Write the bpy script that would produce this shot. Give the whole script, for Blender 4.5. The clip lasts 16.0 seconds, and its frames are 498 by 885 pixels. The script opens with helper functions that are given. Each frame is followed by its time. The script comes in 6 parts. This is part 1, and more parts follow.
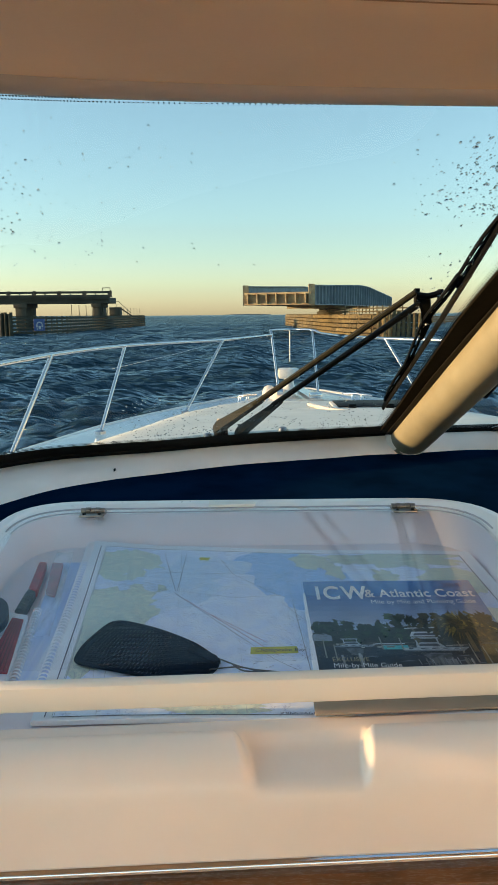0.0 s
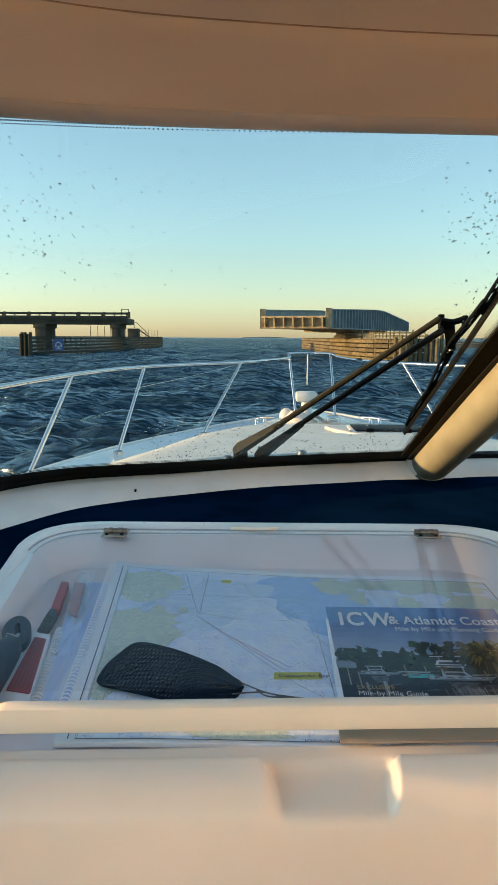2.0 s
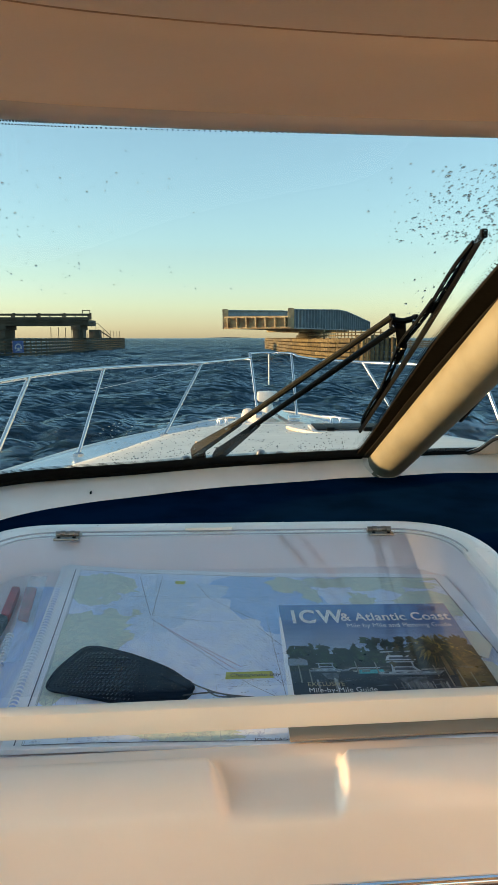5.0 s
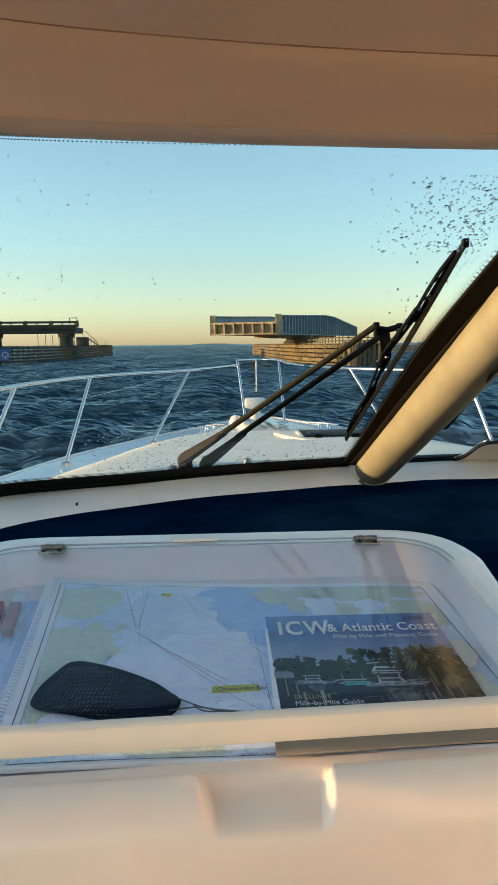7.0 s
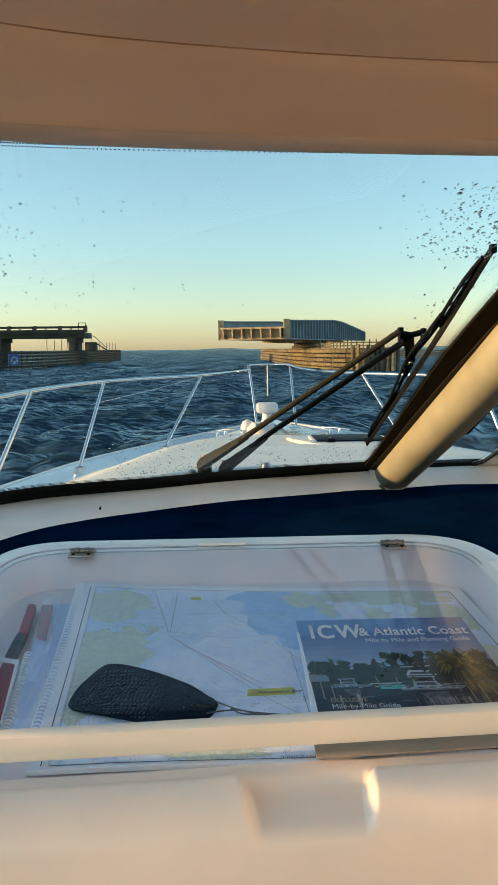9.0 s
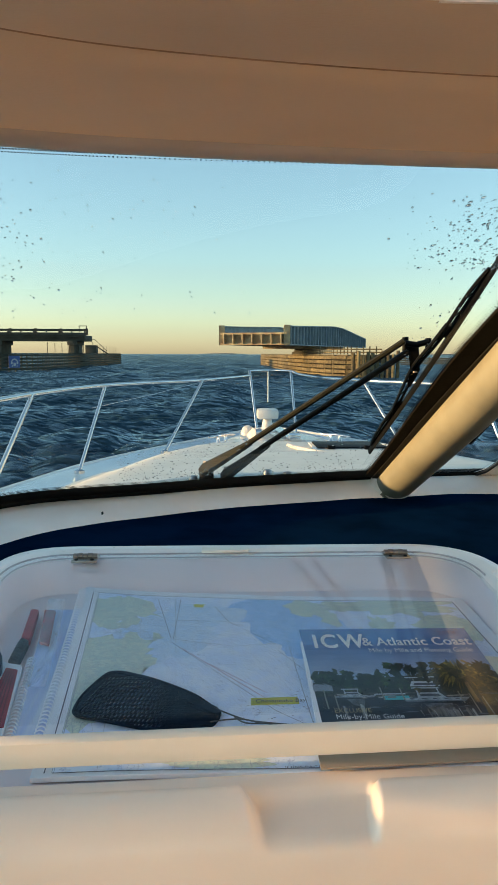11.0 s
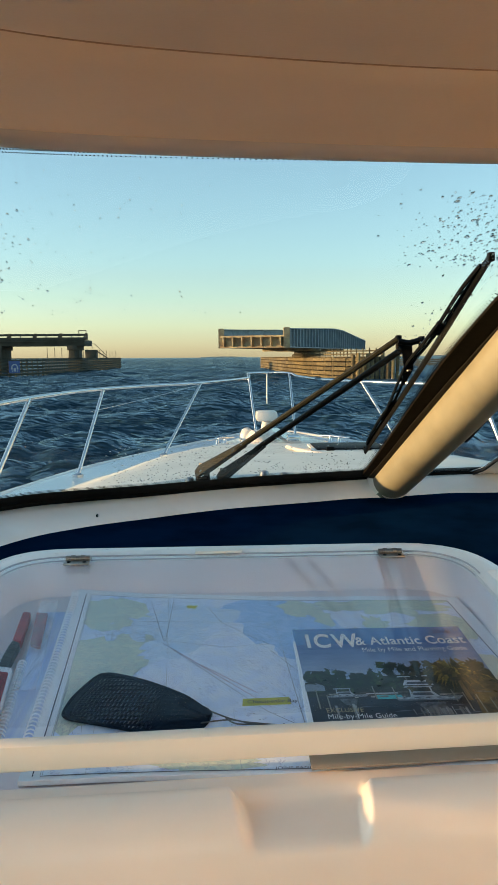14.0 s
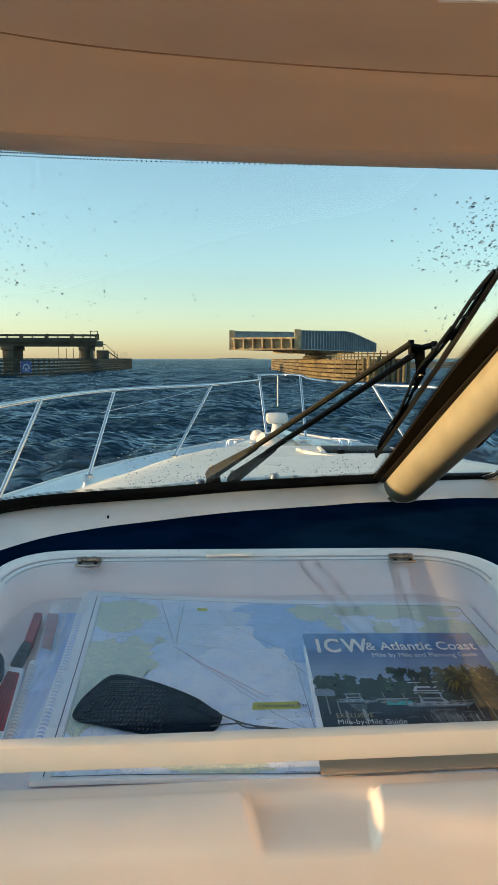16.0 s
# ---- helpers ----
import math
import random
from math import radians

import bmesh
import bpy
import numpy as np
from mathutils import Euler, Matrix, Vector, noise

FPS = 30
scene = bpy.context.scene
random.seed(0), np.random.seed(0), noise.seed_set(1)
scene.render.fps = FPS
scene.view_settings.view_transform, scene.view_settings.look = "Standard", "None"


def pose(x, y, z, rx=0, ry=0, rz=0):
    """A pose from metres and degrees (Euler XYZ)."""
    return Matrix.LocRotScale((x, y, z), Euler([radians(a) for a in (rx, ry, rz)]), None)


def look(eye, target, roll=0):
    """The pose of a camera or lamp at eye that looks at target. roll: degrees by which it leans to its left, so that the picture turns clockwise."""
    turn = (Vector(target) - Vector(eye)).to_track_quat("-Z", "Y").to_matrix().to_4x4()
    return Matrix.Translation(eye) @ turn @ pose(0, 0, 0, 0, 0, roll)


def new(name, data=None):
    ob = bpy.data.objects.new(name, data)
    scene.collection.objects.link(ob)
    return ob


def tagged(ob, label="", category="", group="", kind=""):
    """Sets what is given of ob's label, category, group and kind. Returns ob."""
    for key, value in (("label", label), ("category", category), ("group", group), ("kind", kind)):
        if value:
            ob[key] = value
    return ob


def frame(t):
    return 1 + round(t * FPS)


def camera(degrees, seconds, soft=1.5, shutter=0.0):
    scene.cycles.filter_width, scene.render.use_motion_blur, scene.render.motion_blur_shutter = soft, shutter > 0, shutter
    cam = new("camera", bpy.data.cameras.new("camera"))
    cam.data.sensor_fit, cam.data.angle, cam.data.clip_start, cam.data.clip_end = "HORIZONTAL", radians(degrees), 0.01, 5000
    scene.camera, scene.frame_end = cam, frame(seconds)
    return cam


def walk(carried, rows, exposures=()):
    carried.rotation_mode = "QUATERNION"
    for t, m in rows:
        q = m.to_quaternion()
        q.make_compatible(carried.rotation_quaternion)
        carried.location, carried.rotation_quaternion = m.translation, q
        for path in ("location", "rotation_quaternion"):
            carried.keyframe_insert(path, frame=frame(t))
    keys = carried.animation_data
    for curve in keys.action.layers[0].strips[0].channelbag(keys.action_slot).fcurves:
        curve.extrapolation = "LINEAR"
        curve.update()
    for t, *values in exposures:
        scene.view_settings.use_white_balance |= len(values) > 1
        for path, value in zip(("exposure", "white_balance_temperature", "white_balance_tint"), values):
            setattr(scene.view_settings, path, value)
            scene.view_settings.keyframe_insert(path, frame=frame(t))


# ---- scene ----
# the boat lies along y, its centre line at x = 0.45; the water is z = 0
cam = camera(38.0, 16.0, soft=1.0)
PATH = [
    (0.0, 0.0186, 0.0026, 2.5974, 80.34, 0.463, -0.141),
    (0.5, 0.011, 0.0037, 2.5964, 80.866, 0.416, 0.402),
    (1.0, 0.0089, 0.0041, 2.5974, 81.282, 0.496, 0.862),
    (1.5, -0.0099, 0.0, 2.5965, 81.701, 0.176, 1.104),
    (2.0, 0.0049, 0.0022, 2.5981, 82.108, -0.324, 1.176),
    (2.5, 0.0009, 0.0015, 2.5975, 82.297, -0.142, 1.072),
    (3.0, 0.0042, -0.0003, 2.6, 82.31, 0.016, 0.614),
    (3.5, -0.0, -0.0, 2.6, 82.4, 0.0, 0.0),
    (4.0, 0.0009, 0.0016, 2.5971, 82.336, -0.228, -0.594),
    (4.5, 0.0178, 0.0021, 2.5967, 82.115, -0.115, -1.201),
    (7.0, 0.0288, 0.0045, 2.6045, 82.608, 0.568, -2.687),
    (7.5, 0.0222, 0.0024, 2.6033, 82.719, 0.677, -2.51),
    (8.0, 0.0201, 0.0026, 2.6032, 82.731, 0.774, -2.328),
    (8.5, 0.0057, -0.0002, 2.6042, 82.838, 0.761, -2.156),
    (11.0, -0.0123, -0.0009, 2.6094, 83.401, -0.207, -2.056),
    (11.5, -0.0099, -0.0013, 2.6109, 83.331, 0.214, -2.299),
    (12.0, -0.0064, 0.0033, 2.6079, 83.472, 0.077, -2.391),
    (12.5, -0.0021, 0.0011, 2.6044, 83.406, -0.262, -2.543),
    (13.0, -0.005, 0.0019, 2.608, 83.307, -0.464, -2.598),
    (13.5, 0.0097, 0.0035, 2.6064, 83.486, -0.3, -2.352),
    (14.0, 0.0014, 0.0035, 2.604, 83.629, 0.403, -2.061),
    (14.5, -0.0063, 0.0015, 2.6077, 83.632, 0.555, -1.87),
    (15.0, 0.0023, 0.0016, 2.6067, 83.667, 0.001, -1.732),
    (15.5, 0.0127, 0.0019, 2.6085, 83.698, -0.306, -1.473),
    (16.0, -0.0016, 0.0019, 2.6069, 83.769, -0.073, -1.224)
]
# the boat runs a little bow down: everything on board, the camera too, is turned about this point
TRIM = pose(0, 0, 2.6, -0.38, 0, 0) @ pose(0, 0, -2.6)
walk(cam, [(t, TRIM @ pose(x, y, z, rx, ry, rz)) for t, x, y, z, rx, ry, rz in PATH], [(0.0, 2.29, 6850, 10.0)])

# ---- light ----
SUN_EL, SUN_AZ = 7.0, 93.0           # degrees; the azimuth counts from +y towards -x
world = bpy.data.worlds.new("sky")
scene.world = world
world.use_nodes = True
wn = world.node_tree.nodes
sky = wn.new("ShaderNodeTexSky")
sky.sky_type = "NISHITA"
sky.sun_disc = False
sky.sun_elevation = radians(SUN_EL)
sky.sun_rotation = radians(-SUN_AZ)
sky.air_density, sky.dust_density, sky.ozone_density = 1.0, 0.5, 2.2
wn["Background"].inputs["Strength"].default_value = 0.15
haze = wn.new("ShaderNodeHueSaturation")
haze.inputs["Saturation"].default_value = 0.85
haze.inputs["Hue"].default_value = 0.484
cast = wn.new("ShaderNodeMix")
cast.data_type, cast.blend_type = "RGBA", "MULTIPLY"
cast.inputs[0].default_value = 1.0
cast.inputs[7].default_value = (0.80, 0.855, 0.90, 1)
world.node_tree.links.new(sky.outputs[0], haze.inputs["Color"])
world.node_tree.links.new(haze.outputs[0], cast.inputs[6])
world.node_tree.links.new(cast.outputs[2], wn["Background"].inputs["Color"])
sun_from = Vector((-math.sin(radians(SUN_AZ)) * math.cos(radians(SUN_EL)),
                   math.cos(radians(SUN_AZ)) * math.cos(radians(SUN_EL)), math.sin(radians(SUN_EL))))
sun_data = bpy.data.lights.new("sun", "SUN")
sun_data.energy, sun_data.angle, sun_data.color = 2.8, radians(0.9), (1.0, 0.60, 0.27)
sun = new("sun", sun_data)
sun.matrix_world = look(sun_from * 50, (0, 0, 0))


# ---- materials ----
def material(name, color, rough=0.5, metal=0.0, vary=0.12, scale=8.0, bump=0.15, fine=120.0, coat=0.0, spec=0.5, second=None, stretch=(1, 1, 1), per_piece=0.0):
    m = bpy.data.materials.new(name)
    m.use_nodes = True
    n, l = m.node_tree.nodes, m.node_tree.links
    p = n["Principled BSDF"]
    p.inputs["Roughness"].default_value = rough
    p.inputs["Metallic"].default_value = metal
    p.inputs["Coat Weight"].default_value = coat
    p.inputs["Coat Roughness"].default_value = 0.12
    p.inputs["Specular IOR Level"].default_value = spec
    co = n.new("ShaderNodeTexCoord")
    mp = n.new("ShaderNodeMapping")
    mp.inputs["Scale"].default_value = stretch
    l.new(co.outputs["Object"], mp.inputs["Vector"])
    big, small = n.new("ShaderNodeTexNoise"), n.new("ShaderNodeTexNoise")
    big.inputs["Scale"].default_value, big.inputs["Detail"].default_value = scale, 5
    small.inputs["Scale"].default_value, small.inputs["Detail"].default_value = fine, 3
    l.new(mp.outputs[0], big.inputs["Vector"])
    l.new(mp.outputs[0], small.inputs["Vector"])
    ramp = n.new("ShaderNodeMix")
    ramp.data_type = "RGBA"
    c2 = second or tuple(c * (1 - 2 * vary) for c in color)
    ramp.inputs[6].default_value, ramp.inputs[7].default_value = (*color, 1), (*c2, 1)
    mr = n.new("ShaderNodeMapRange")
    mr.inputs["From Min"].default_value, mr.inputs["From Max"].default_value = 0.38, 0.68
    l.new(big.outputs["Fac"], mr.inputs["Value"])
    l.new(mr.outputs[0], ramp.inputs[0])
    out = ramp.outputs[2]
    if per_piece:
        info = n.new("ShaderNodeObjectInfo")
        hsv = n.new("ShaderNodeHueSaturation")
        r2 = n.new("ShaderNodeMapRange")
        r2.inputs["To Min"].default_value, r2.inputs["To Max"].default_value = 1 - per_piece, 1 + per_piece
        l.new(info.outputs["Random"], r2.inputs["Value"])
        l.new(r2.outputs[0], hsv.inputs["Value"])
        l.new(out, hsv.inputs["Color"])
        out = hsv.outputs[0]
    l.new(out, p.inputs["Base Color"])
    rr = n.new("ShaderNodeMapRange")
    rr.inputs["To Min"].default_value, rr.inputs["To Max"].default_value = max(0.02, rough - 0.08), min(1, rough + 0.1)
    l.new(small.outputs["Fac"], rr.inputs["Value"])
    l.new(rr.outputs[0], p.inputs["Roughness"])
    if bump:
        b = n.new("ShaderNodeBump")
        b.inputs["Strength"].default_value, b.inputs["Distance"].default_value = bump, 0.002
        l.new(small.outputs["Fac"], b.inputs["Height"])
        l.new(b.outputs[0], p.inputs["Normal"])
    return m


def clear(name, tint, haze, gloss_rough=0.0, ior=1.49, most=1.0, bend=5.0):
    """A clear sheet: what is behind shows through, the sheen follows Fresnel, and a thin film of dust scatters some light."""
    m = bpy.data.materials.new(name)
    m.use_nodes = True
    n, l = m.node_tree.nodes, m.node_tree.links
    n.remove(n["Principled BSDF"])
    tr, gl, df = n.new("ShaderNodeBsdfTransparent"), n.new("ShaderNodeBsdfGlossy"), n.new("ShaderNodeBsdfDiffuse")
    tr.inputs["Color"].default_value = (*tint, 1)
    gl.inputs["Roughness"].default_value = gloss_rough
    gl.inputs["Color"].default_value = (1, 1, 1, 1)
    df.inputs["Color"].default_value = (0.75, 0.75, 0.75, 1)
    lw = n.new("ShaderNodeLayerWeight")
    lw.inputs["Blend"].default_value = 0.5
    pw, fr = n.new("ShaderNodeMath"), n.new("ShaderNodeMapRange")
    pw.operation = "POWER"
    pw.inputs[1].default_value = bend
    l.new(lw.outputs["Facing"], pw.inputs[0])
    l.new(pw.outputs[0], fr.inputs["Value"])
    fr.inputs["To Min"].default_value, fr.inputs["To Max"].default_value = ((ior - 1) / (ior + 1)) ** 2, most
    a, b = n.new("ShaderNodeMixShader"), n.new("ShaderNodeMixShader")
    if haze:
        nz = n.new("ShaderNodeTexNoise")
        nz.inputs["Scale"].default_value, nz.inputs["Detail"].default_value = 5, 6
        mr = n.new("ShaderNodeMapRange")
        mr.inputs["From Min"].default_value, mr.inputs["From Max"].default_value = 0.35, 0.7
        mr.inputs["To Min"].default_value, mr.inputs["To Max"].default_value = haze * 0.5, haze * 1.5
        l.new(nz.outputs["Fac"], mr.inputs["Value"])
        l.new(mr.outputs[0], a.inputs[0])
    else:
        a.inputs[0].default_value = 0
    l.new(tr.outputs[0], a.inputs[1])
    l.new(df.outputs[0], a.inputs[2])
    l.new(fr.outputs[0], b.inputs[0])
    l.new(a.outputs[0], b.inputs[1])
    l.new(gl.outputs[0], b.inputs[2])
    l.new(b.outputs[0], n["Material Output"].inputs["Surface"])
    return m


def plain(name, color, rough=0.5, metal=0.0):
    m = bpy.data.materials.new(name)
    m.use_nodes = True
    p = m.node_tree.nodes["Principled BSDF"]
    p.inputs["Base Color"].default_value = (*color, 1)
    p.inputs["Roughness"].default_value = rough
    p.inputs["Metallic"].default_value = metal
    return m


def water_material():
    m = bpy.data.materials.new("sea_water")
    m.use_nodes = True
    n, l = m.node_tree.nodes, m.node_tree.links
    n.remove(n["Principled BSDF"])
    df, gl, mx = n.new("ShaderNodeBsdfDiffuse"), n.new("ShaderNodeBsdfGlossy"), n.new("ShaderNodeMixShader")
    df.inputs["Color"].default_value = (0.018, 0.050, 0.078, 1)
    gl.inputs["Roughness"].default_value = 0.19
    gl.inputs["Color"].default_value = (0.78, 0.93, 1.0, 1)
    lw, pw, mr = n.new("ShaderNodeLayerWeight"), n.new("ShaderNodeMath"), n.new("ShaderNodeMapRange")
    lw.inputs["Blend"].default_value = 0.5
    pw.operation = "POWER"
    pw.inputs[1].default_value = 2.5
    mr.inputs["To Min"].default_value, mr.inputs["To Max"].default_value = 0.02, 0.70
    l.new(lw.outputs["Facing"], pw.inputs[0])
    l.new(pw.outputs[0], mr.inputs["Value"])
    # noise patches scale the sheen, painting light and dark onto the waves
    pt, pm, pr = n.new("ShaderNodeTexNoise"), n.new("ShaderNodeMapping"), n.new("ShaderNodeMapRange")
    tc = n.new("ShaderNodeTexCoord")
    pm.inputs["Scale"].default_value = (0.10, 0.30, 1)
    pt.inputs["Scale"].default_value, pt.inputs["Detail"].default_value = 1.0, 5
    pr.inputs["From Min"].default_value, pr.inputs["From Max"].default_value = 0.36, 0.62
    pr.inputs["To Min"].default_value, pr.inputs["To Max"].default_value = 0.35, 1.45
    ml = n.new("ShaderNodeMath")
    ml.operation = "MULTIPLY"
    l.new(tc.outputs["Object"], pm.inputs["Vector"])
    l.new(pm.outputs[0], pt.inputs["Vector"])
    l.new(pt.outputs["Fac"], pr.inputs["Value"])
    l.new(pr.outputs[0], ml.inputs[0])
    l.new(mr.outputs[0], ml.inputs[1])
    l.new(ml.outputs[0], mx.inputs[0])
    l.new(df.outputs[0], mx.inputs[1])
    l.new(gl.outputs[0], mx.inputs[2])
    l.new(mx.outputs[0], n["Material Output"].inputs["Surface"])
    co = n.new("ShaderNodeTexCoord")
    mp = n.new("ShaderNodeMapping")
    mp.inputs["Scale"].default_value = (0.55, 1.5, 1)
    l.new(co.outputs["Object"], mp.inputs["Vector"])
    a, b = n.new("ShaderNodeTexNoise"), n.new("ShaderNodeTexNoise")
    a.inputs["Scale"].default_value, a.inputs["Detail"].default_value = 1.5, 2
    b.inputs["Scale"].default_value, b.inputs["Detail"].default_value = 5.5, 3
    l.new(mp.outputs[0], a.inputs["Vector"])
    l.new(mp.outputs[0], b.inputs["Vector"])
    b1, b2 = n.new("ShaderNodeBump"), n.new("ShaderNodeBump")
    b1.inputs["Strength"].default_value, b1.inputs["Distance"].default_value = 1.0, 1.0
    b2.inputs["Strength"].default_value, b2.inputs["Distance"].default_value = 1.0, 0.04
    l.new(a.outputs["Fac"], b1.inputs["Height"])
    l.new(b.outputs["Fac"], b2.inputs["Height"])
    l.new(b1.outputs[0], b2.inputs["Normal"])
    for q in (df, gl, lw):
        l.new(b2.outputs[0], q.inputs["Normal"])
    return m


M_WATER = water_material()
M_WHITE = material("white_gelcoat", (0.74, 0.73, 0.70), 0.28, vary=0.05, scale=3, bump=0.03, coat=0.3)
M_NONSKID = material("cream_nonskid", (0.88, 0.86, 0.76), 0.6, vary=0.06, scale=5, bump=0.6, fine=260)
M_CREAM = material("cream_gelcoat", (0.91, 0.79, 0.665), 0.33, vary=0.05, scale=4, bump=0.03, coat=0.25)
M_LINER = material("tan_headliner", (0.555, 0.424, 0.305), 0.55, vary=0.09, scale=3.5, bump=0.12, fine=400, stretch=(0.4, 1, 1))
M_SIDE = material("tan_bounce_panel", (0.79, 0.66, 0.48), 0.5, vary=0.08, scale=4, bump=0.08)
M_LIP = material("grey_white_moulding", (0.92, 0.845, 0.775), 0.32, vary=0.08, scale=5, bump=0.04)
# the pink stands for warm cabin light reflected onto the white tray
M_TRAY = material("pink_bounce_tray_plastic", (0.87, 0.78, 0.80), 0.4, vary=0.05, scale=6, bump=0.03)
M_RIM = material("white_rim_gelcoat", (0.93, 0.94, 0.93), 0.3, vary=0.04, scale=6, bump=0.02, coat=0.3)
M_NAVY = material("navy_vinyl", (0.0016, 0.0135, 0.040), 0.8, vary=0.2, scale=9, bump=0.35, fine=500, spec=0.0)
M_BLACK = material("black_rubber", (0.005, 0.0058, 0.006), 0.5, vary=0.2, scale=20, bump=0.1, spec=0.07)
M_FRIT = material("black_frit", (0.004, 0.004, 0.004), 0.5, vary=0.1, bump=0, spec=0.12)
M_TRIM = material("dark_bronze_trim", (0.0042, 0.0048, 0.0044), 0.5, vary=0.25, scale=25, bump=0.15, spec=0.12)
M_STEEL = material("stainless_steel", (0.62, 0.63, 0.65), 0.16, 1.0, vary=0.05, scale=30, bump=0.02)
M_CHROME = material("chrome", (0.85, 0.85, 0.86), 0.08, 1.0, vary=0.03, bump=0)
M_TEAK = material("varnished_teak", (0.16, 0.07, 0.03), 0.25, vary=0.25, scale=10, bump=0.05, stretch=(1, 12, 12), coat=0.5)
M_PILLAR = material("tan_pillar_vinyl", (0.185, 0.188, 0.142), 0.45, vary=0.10, scale=14, bump=0.08, fine=350)
M_LID = clear("acrylic_lid", (0.96, 0.97, 0.98), 0.003, ior=1.14, most=0.95, bend=6.0)
M_GLASS = clear("windscreen_glass", (0.486, 0.521, 0.518), 0, ior=1.25, most=0.7)
M_DROP = bpy.data.materials.new("rain_drop")
M_DROP.use_nodes = True
_p = M_DROP.node_tree.nodes["Principled BSDF"]
_p.inputs["Transmission Weight"].default_value, _p.inputs["IOR"].default_value, _p.inputs["Roughness"].default_value = 1.0, 1.33, 0.02
M_PAGE = material("white_page", (0.86, 0.90, 0.96), 0.6, vary=0.04, scale=10, bump=0.02)
def print_material(name, a, b, line, bands, scale, width=0.10):
    """Chart printing: two tints in fine patches, with thin contour lines."""
    m = bpy.data.materials.new(name)
    m.use_nodes = True
    n, l = m.node_tree.nodes, m.node_tree.links
    p = n["Principled BSDF"]
    p.inputs["Roughness"].default_value = 0.6
    co = n.new("ShaderNodeTexCoord")
    big, fine = n.new("ShaderNodeTexNoise"), n.new("ShaderNodeTexNoise")
    for q, sc in ((big, scale), (fine, scale * 6)):
        q.inputs["Scale"].default_value, q.inputs["Detail"].default_value = sc, 6
        q.inputs["Roughness"].default_value = 0.62
        l.new(co.outputs["Object"], q.inputs["Vector"])
    r1 = n.new("ShaderNodeMapRange")
    r1.inputs["From Min"].default_value, r1.inputs["From Max"].default_value = 0.44, 0.56
    l.new(fine.outputs["Fac"], r1.inputs["Value"])
    tint, inked = n.new("ShaderNodeMix"), n.new("ShaderNodeMix")
    tint.data_type = inked.data_type = "RGBA"
    tint.inputs[6].default_value, tint.inputs[7].default_value = (*a, 1), (*b, 1)
    l.new(r1.outputs[0], tint.inputs[0])
    mul, fr, less = n.new("ShaderNodeMath"), n.new("ShaderNodeMath"), n.new("ShaderNodeMath")
    mul.operation, fr.operation, less.operation = "MULTIPLY", "FRACT", "LESS_THAN"
    mul.inputs[1].default_value, less.inputs[1].default_value = bands, width
    l.new(big.outputs["Fac"], mul.inputs[0])
    l.new(mul.outputs[0], fr.inputs[0])
    l.new(fr.outputs[0], less.inputs[0])
    l.new(less.outputs[0], inked.inputs[0])
    l.new(tint.outputs[2], inked.inputs[6])
    inked.inputs[7].default_value = (*line, 1)
    l.new(inked.outputs[2], p.inputs["Base Color"])
    return m


M_PAPER = print_material("chart_paper", (0.76, 0.86, 1.0), (0.66, 0.79, 0.99), (0.50, 0.60, 0.80), 9, 9, 0.05)
M_LAND = print_material("printed_land_tint", (0.68, 0.75, 0.64), (0.54, 0.66, 0.60), (0.50, 0.56, 0.55), 12, 22, 0.13)
M_SHALLOW = print_material("printed_shallow_blue", (0.46, 0.67, 0.96), (0.37, 0.59, 0.90), (0.28, 0.44, 0.70), 14, 14, 0.10)
M_PALE = print_material("printed_pale_blue", (0.56, 0.73, 0.93), (0.66, 0.79, 0.94), (0.40, 0.54, 0.72), 14, 16, 0.10)
M_INK = plain("printed_ink", (0.06, 0.07, 0.12), 0.6)
M_REDINK = plain("printed_magenta", (0.42, 0.20, 0.30), 0.6)
M_YELLOW = material("highlighter_yellow", (0.60, 0.60, 0.12), 0.6, vary=0.1, scale=60, bump=0)
M_WOOD = material("weathered_timber", (0.18, 0.142, 0.068), 0.85, vary=0.22, scale=2.5, bump=0.5, fine=30, second=(0.09, 0.066, 0.036), per_piece=0.4)
# darker copy of the timber, with the shade of unlit faces in its colour
M_SHADEWOOD = material("shade_dark_timber", (0.056, 0.055, 0.036), 0.85, vary=0.25, scale=2.0, bump=0.5, fine=30, per_piece=0.35)
M_GIRDER = material("blue_grey_steel_paint", (0.24, 0.31, 0.35), 0.6, vary=0.15, scale=0.8, bump=0.1, fine=12)
M_RUST = material("faded_cream_steel_paint", (0.43, 0.36, 0.21), 0.7, vary=0.2, scale=1.2, bump=0.15, fine=14, second=(0.25, 0.16, 0.09))
# base colour lowered: the shade on the approach bridge is in it
M_CONCRETE = material("shade_dark_concrete", (0.075, 0.072, 0.055), 0.9, vary=0.2, scale=0.9, bump=0.3, fine=10)
M_SIGN = material("blue_sign_paint", (0.02, 0.075, 0.26), 0.5, vary=0.08, scale=2, bump=0)
M_SIGNWHITE = plain("white_sign_paint", (0.42, 0.44, 0.46), 0.5)
# distance haze is mixed into this bluish grey
M_SHORE = material("hazed_shore_trees", (0.22, 0.25, 0.27), 1.0, vary=0.2, scale=0.01, bump=0)


# ---- mesh helpers ----
def offset_of(ob):
    v = Vector()
    while ob:
        v += ob.location
        ob = ob.parent
    return v


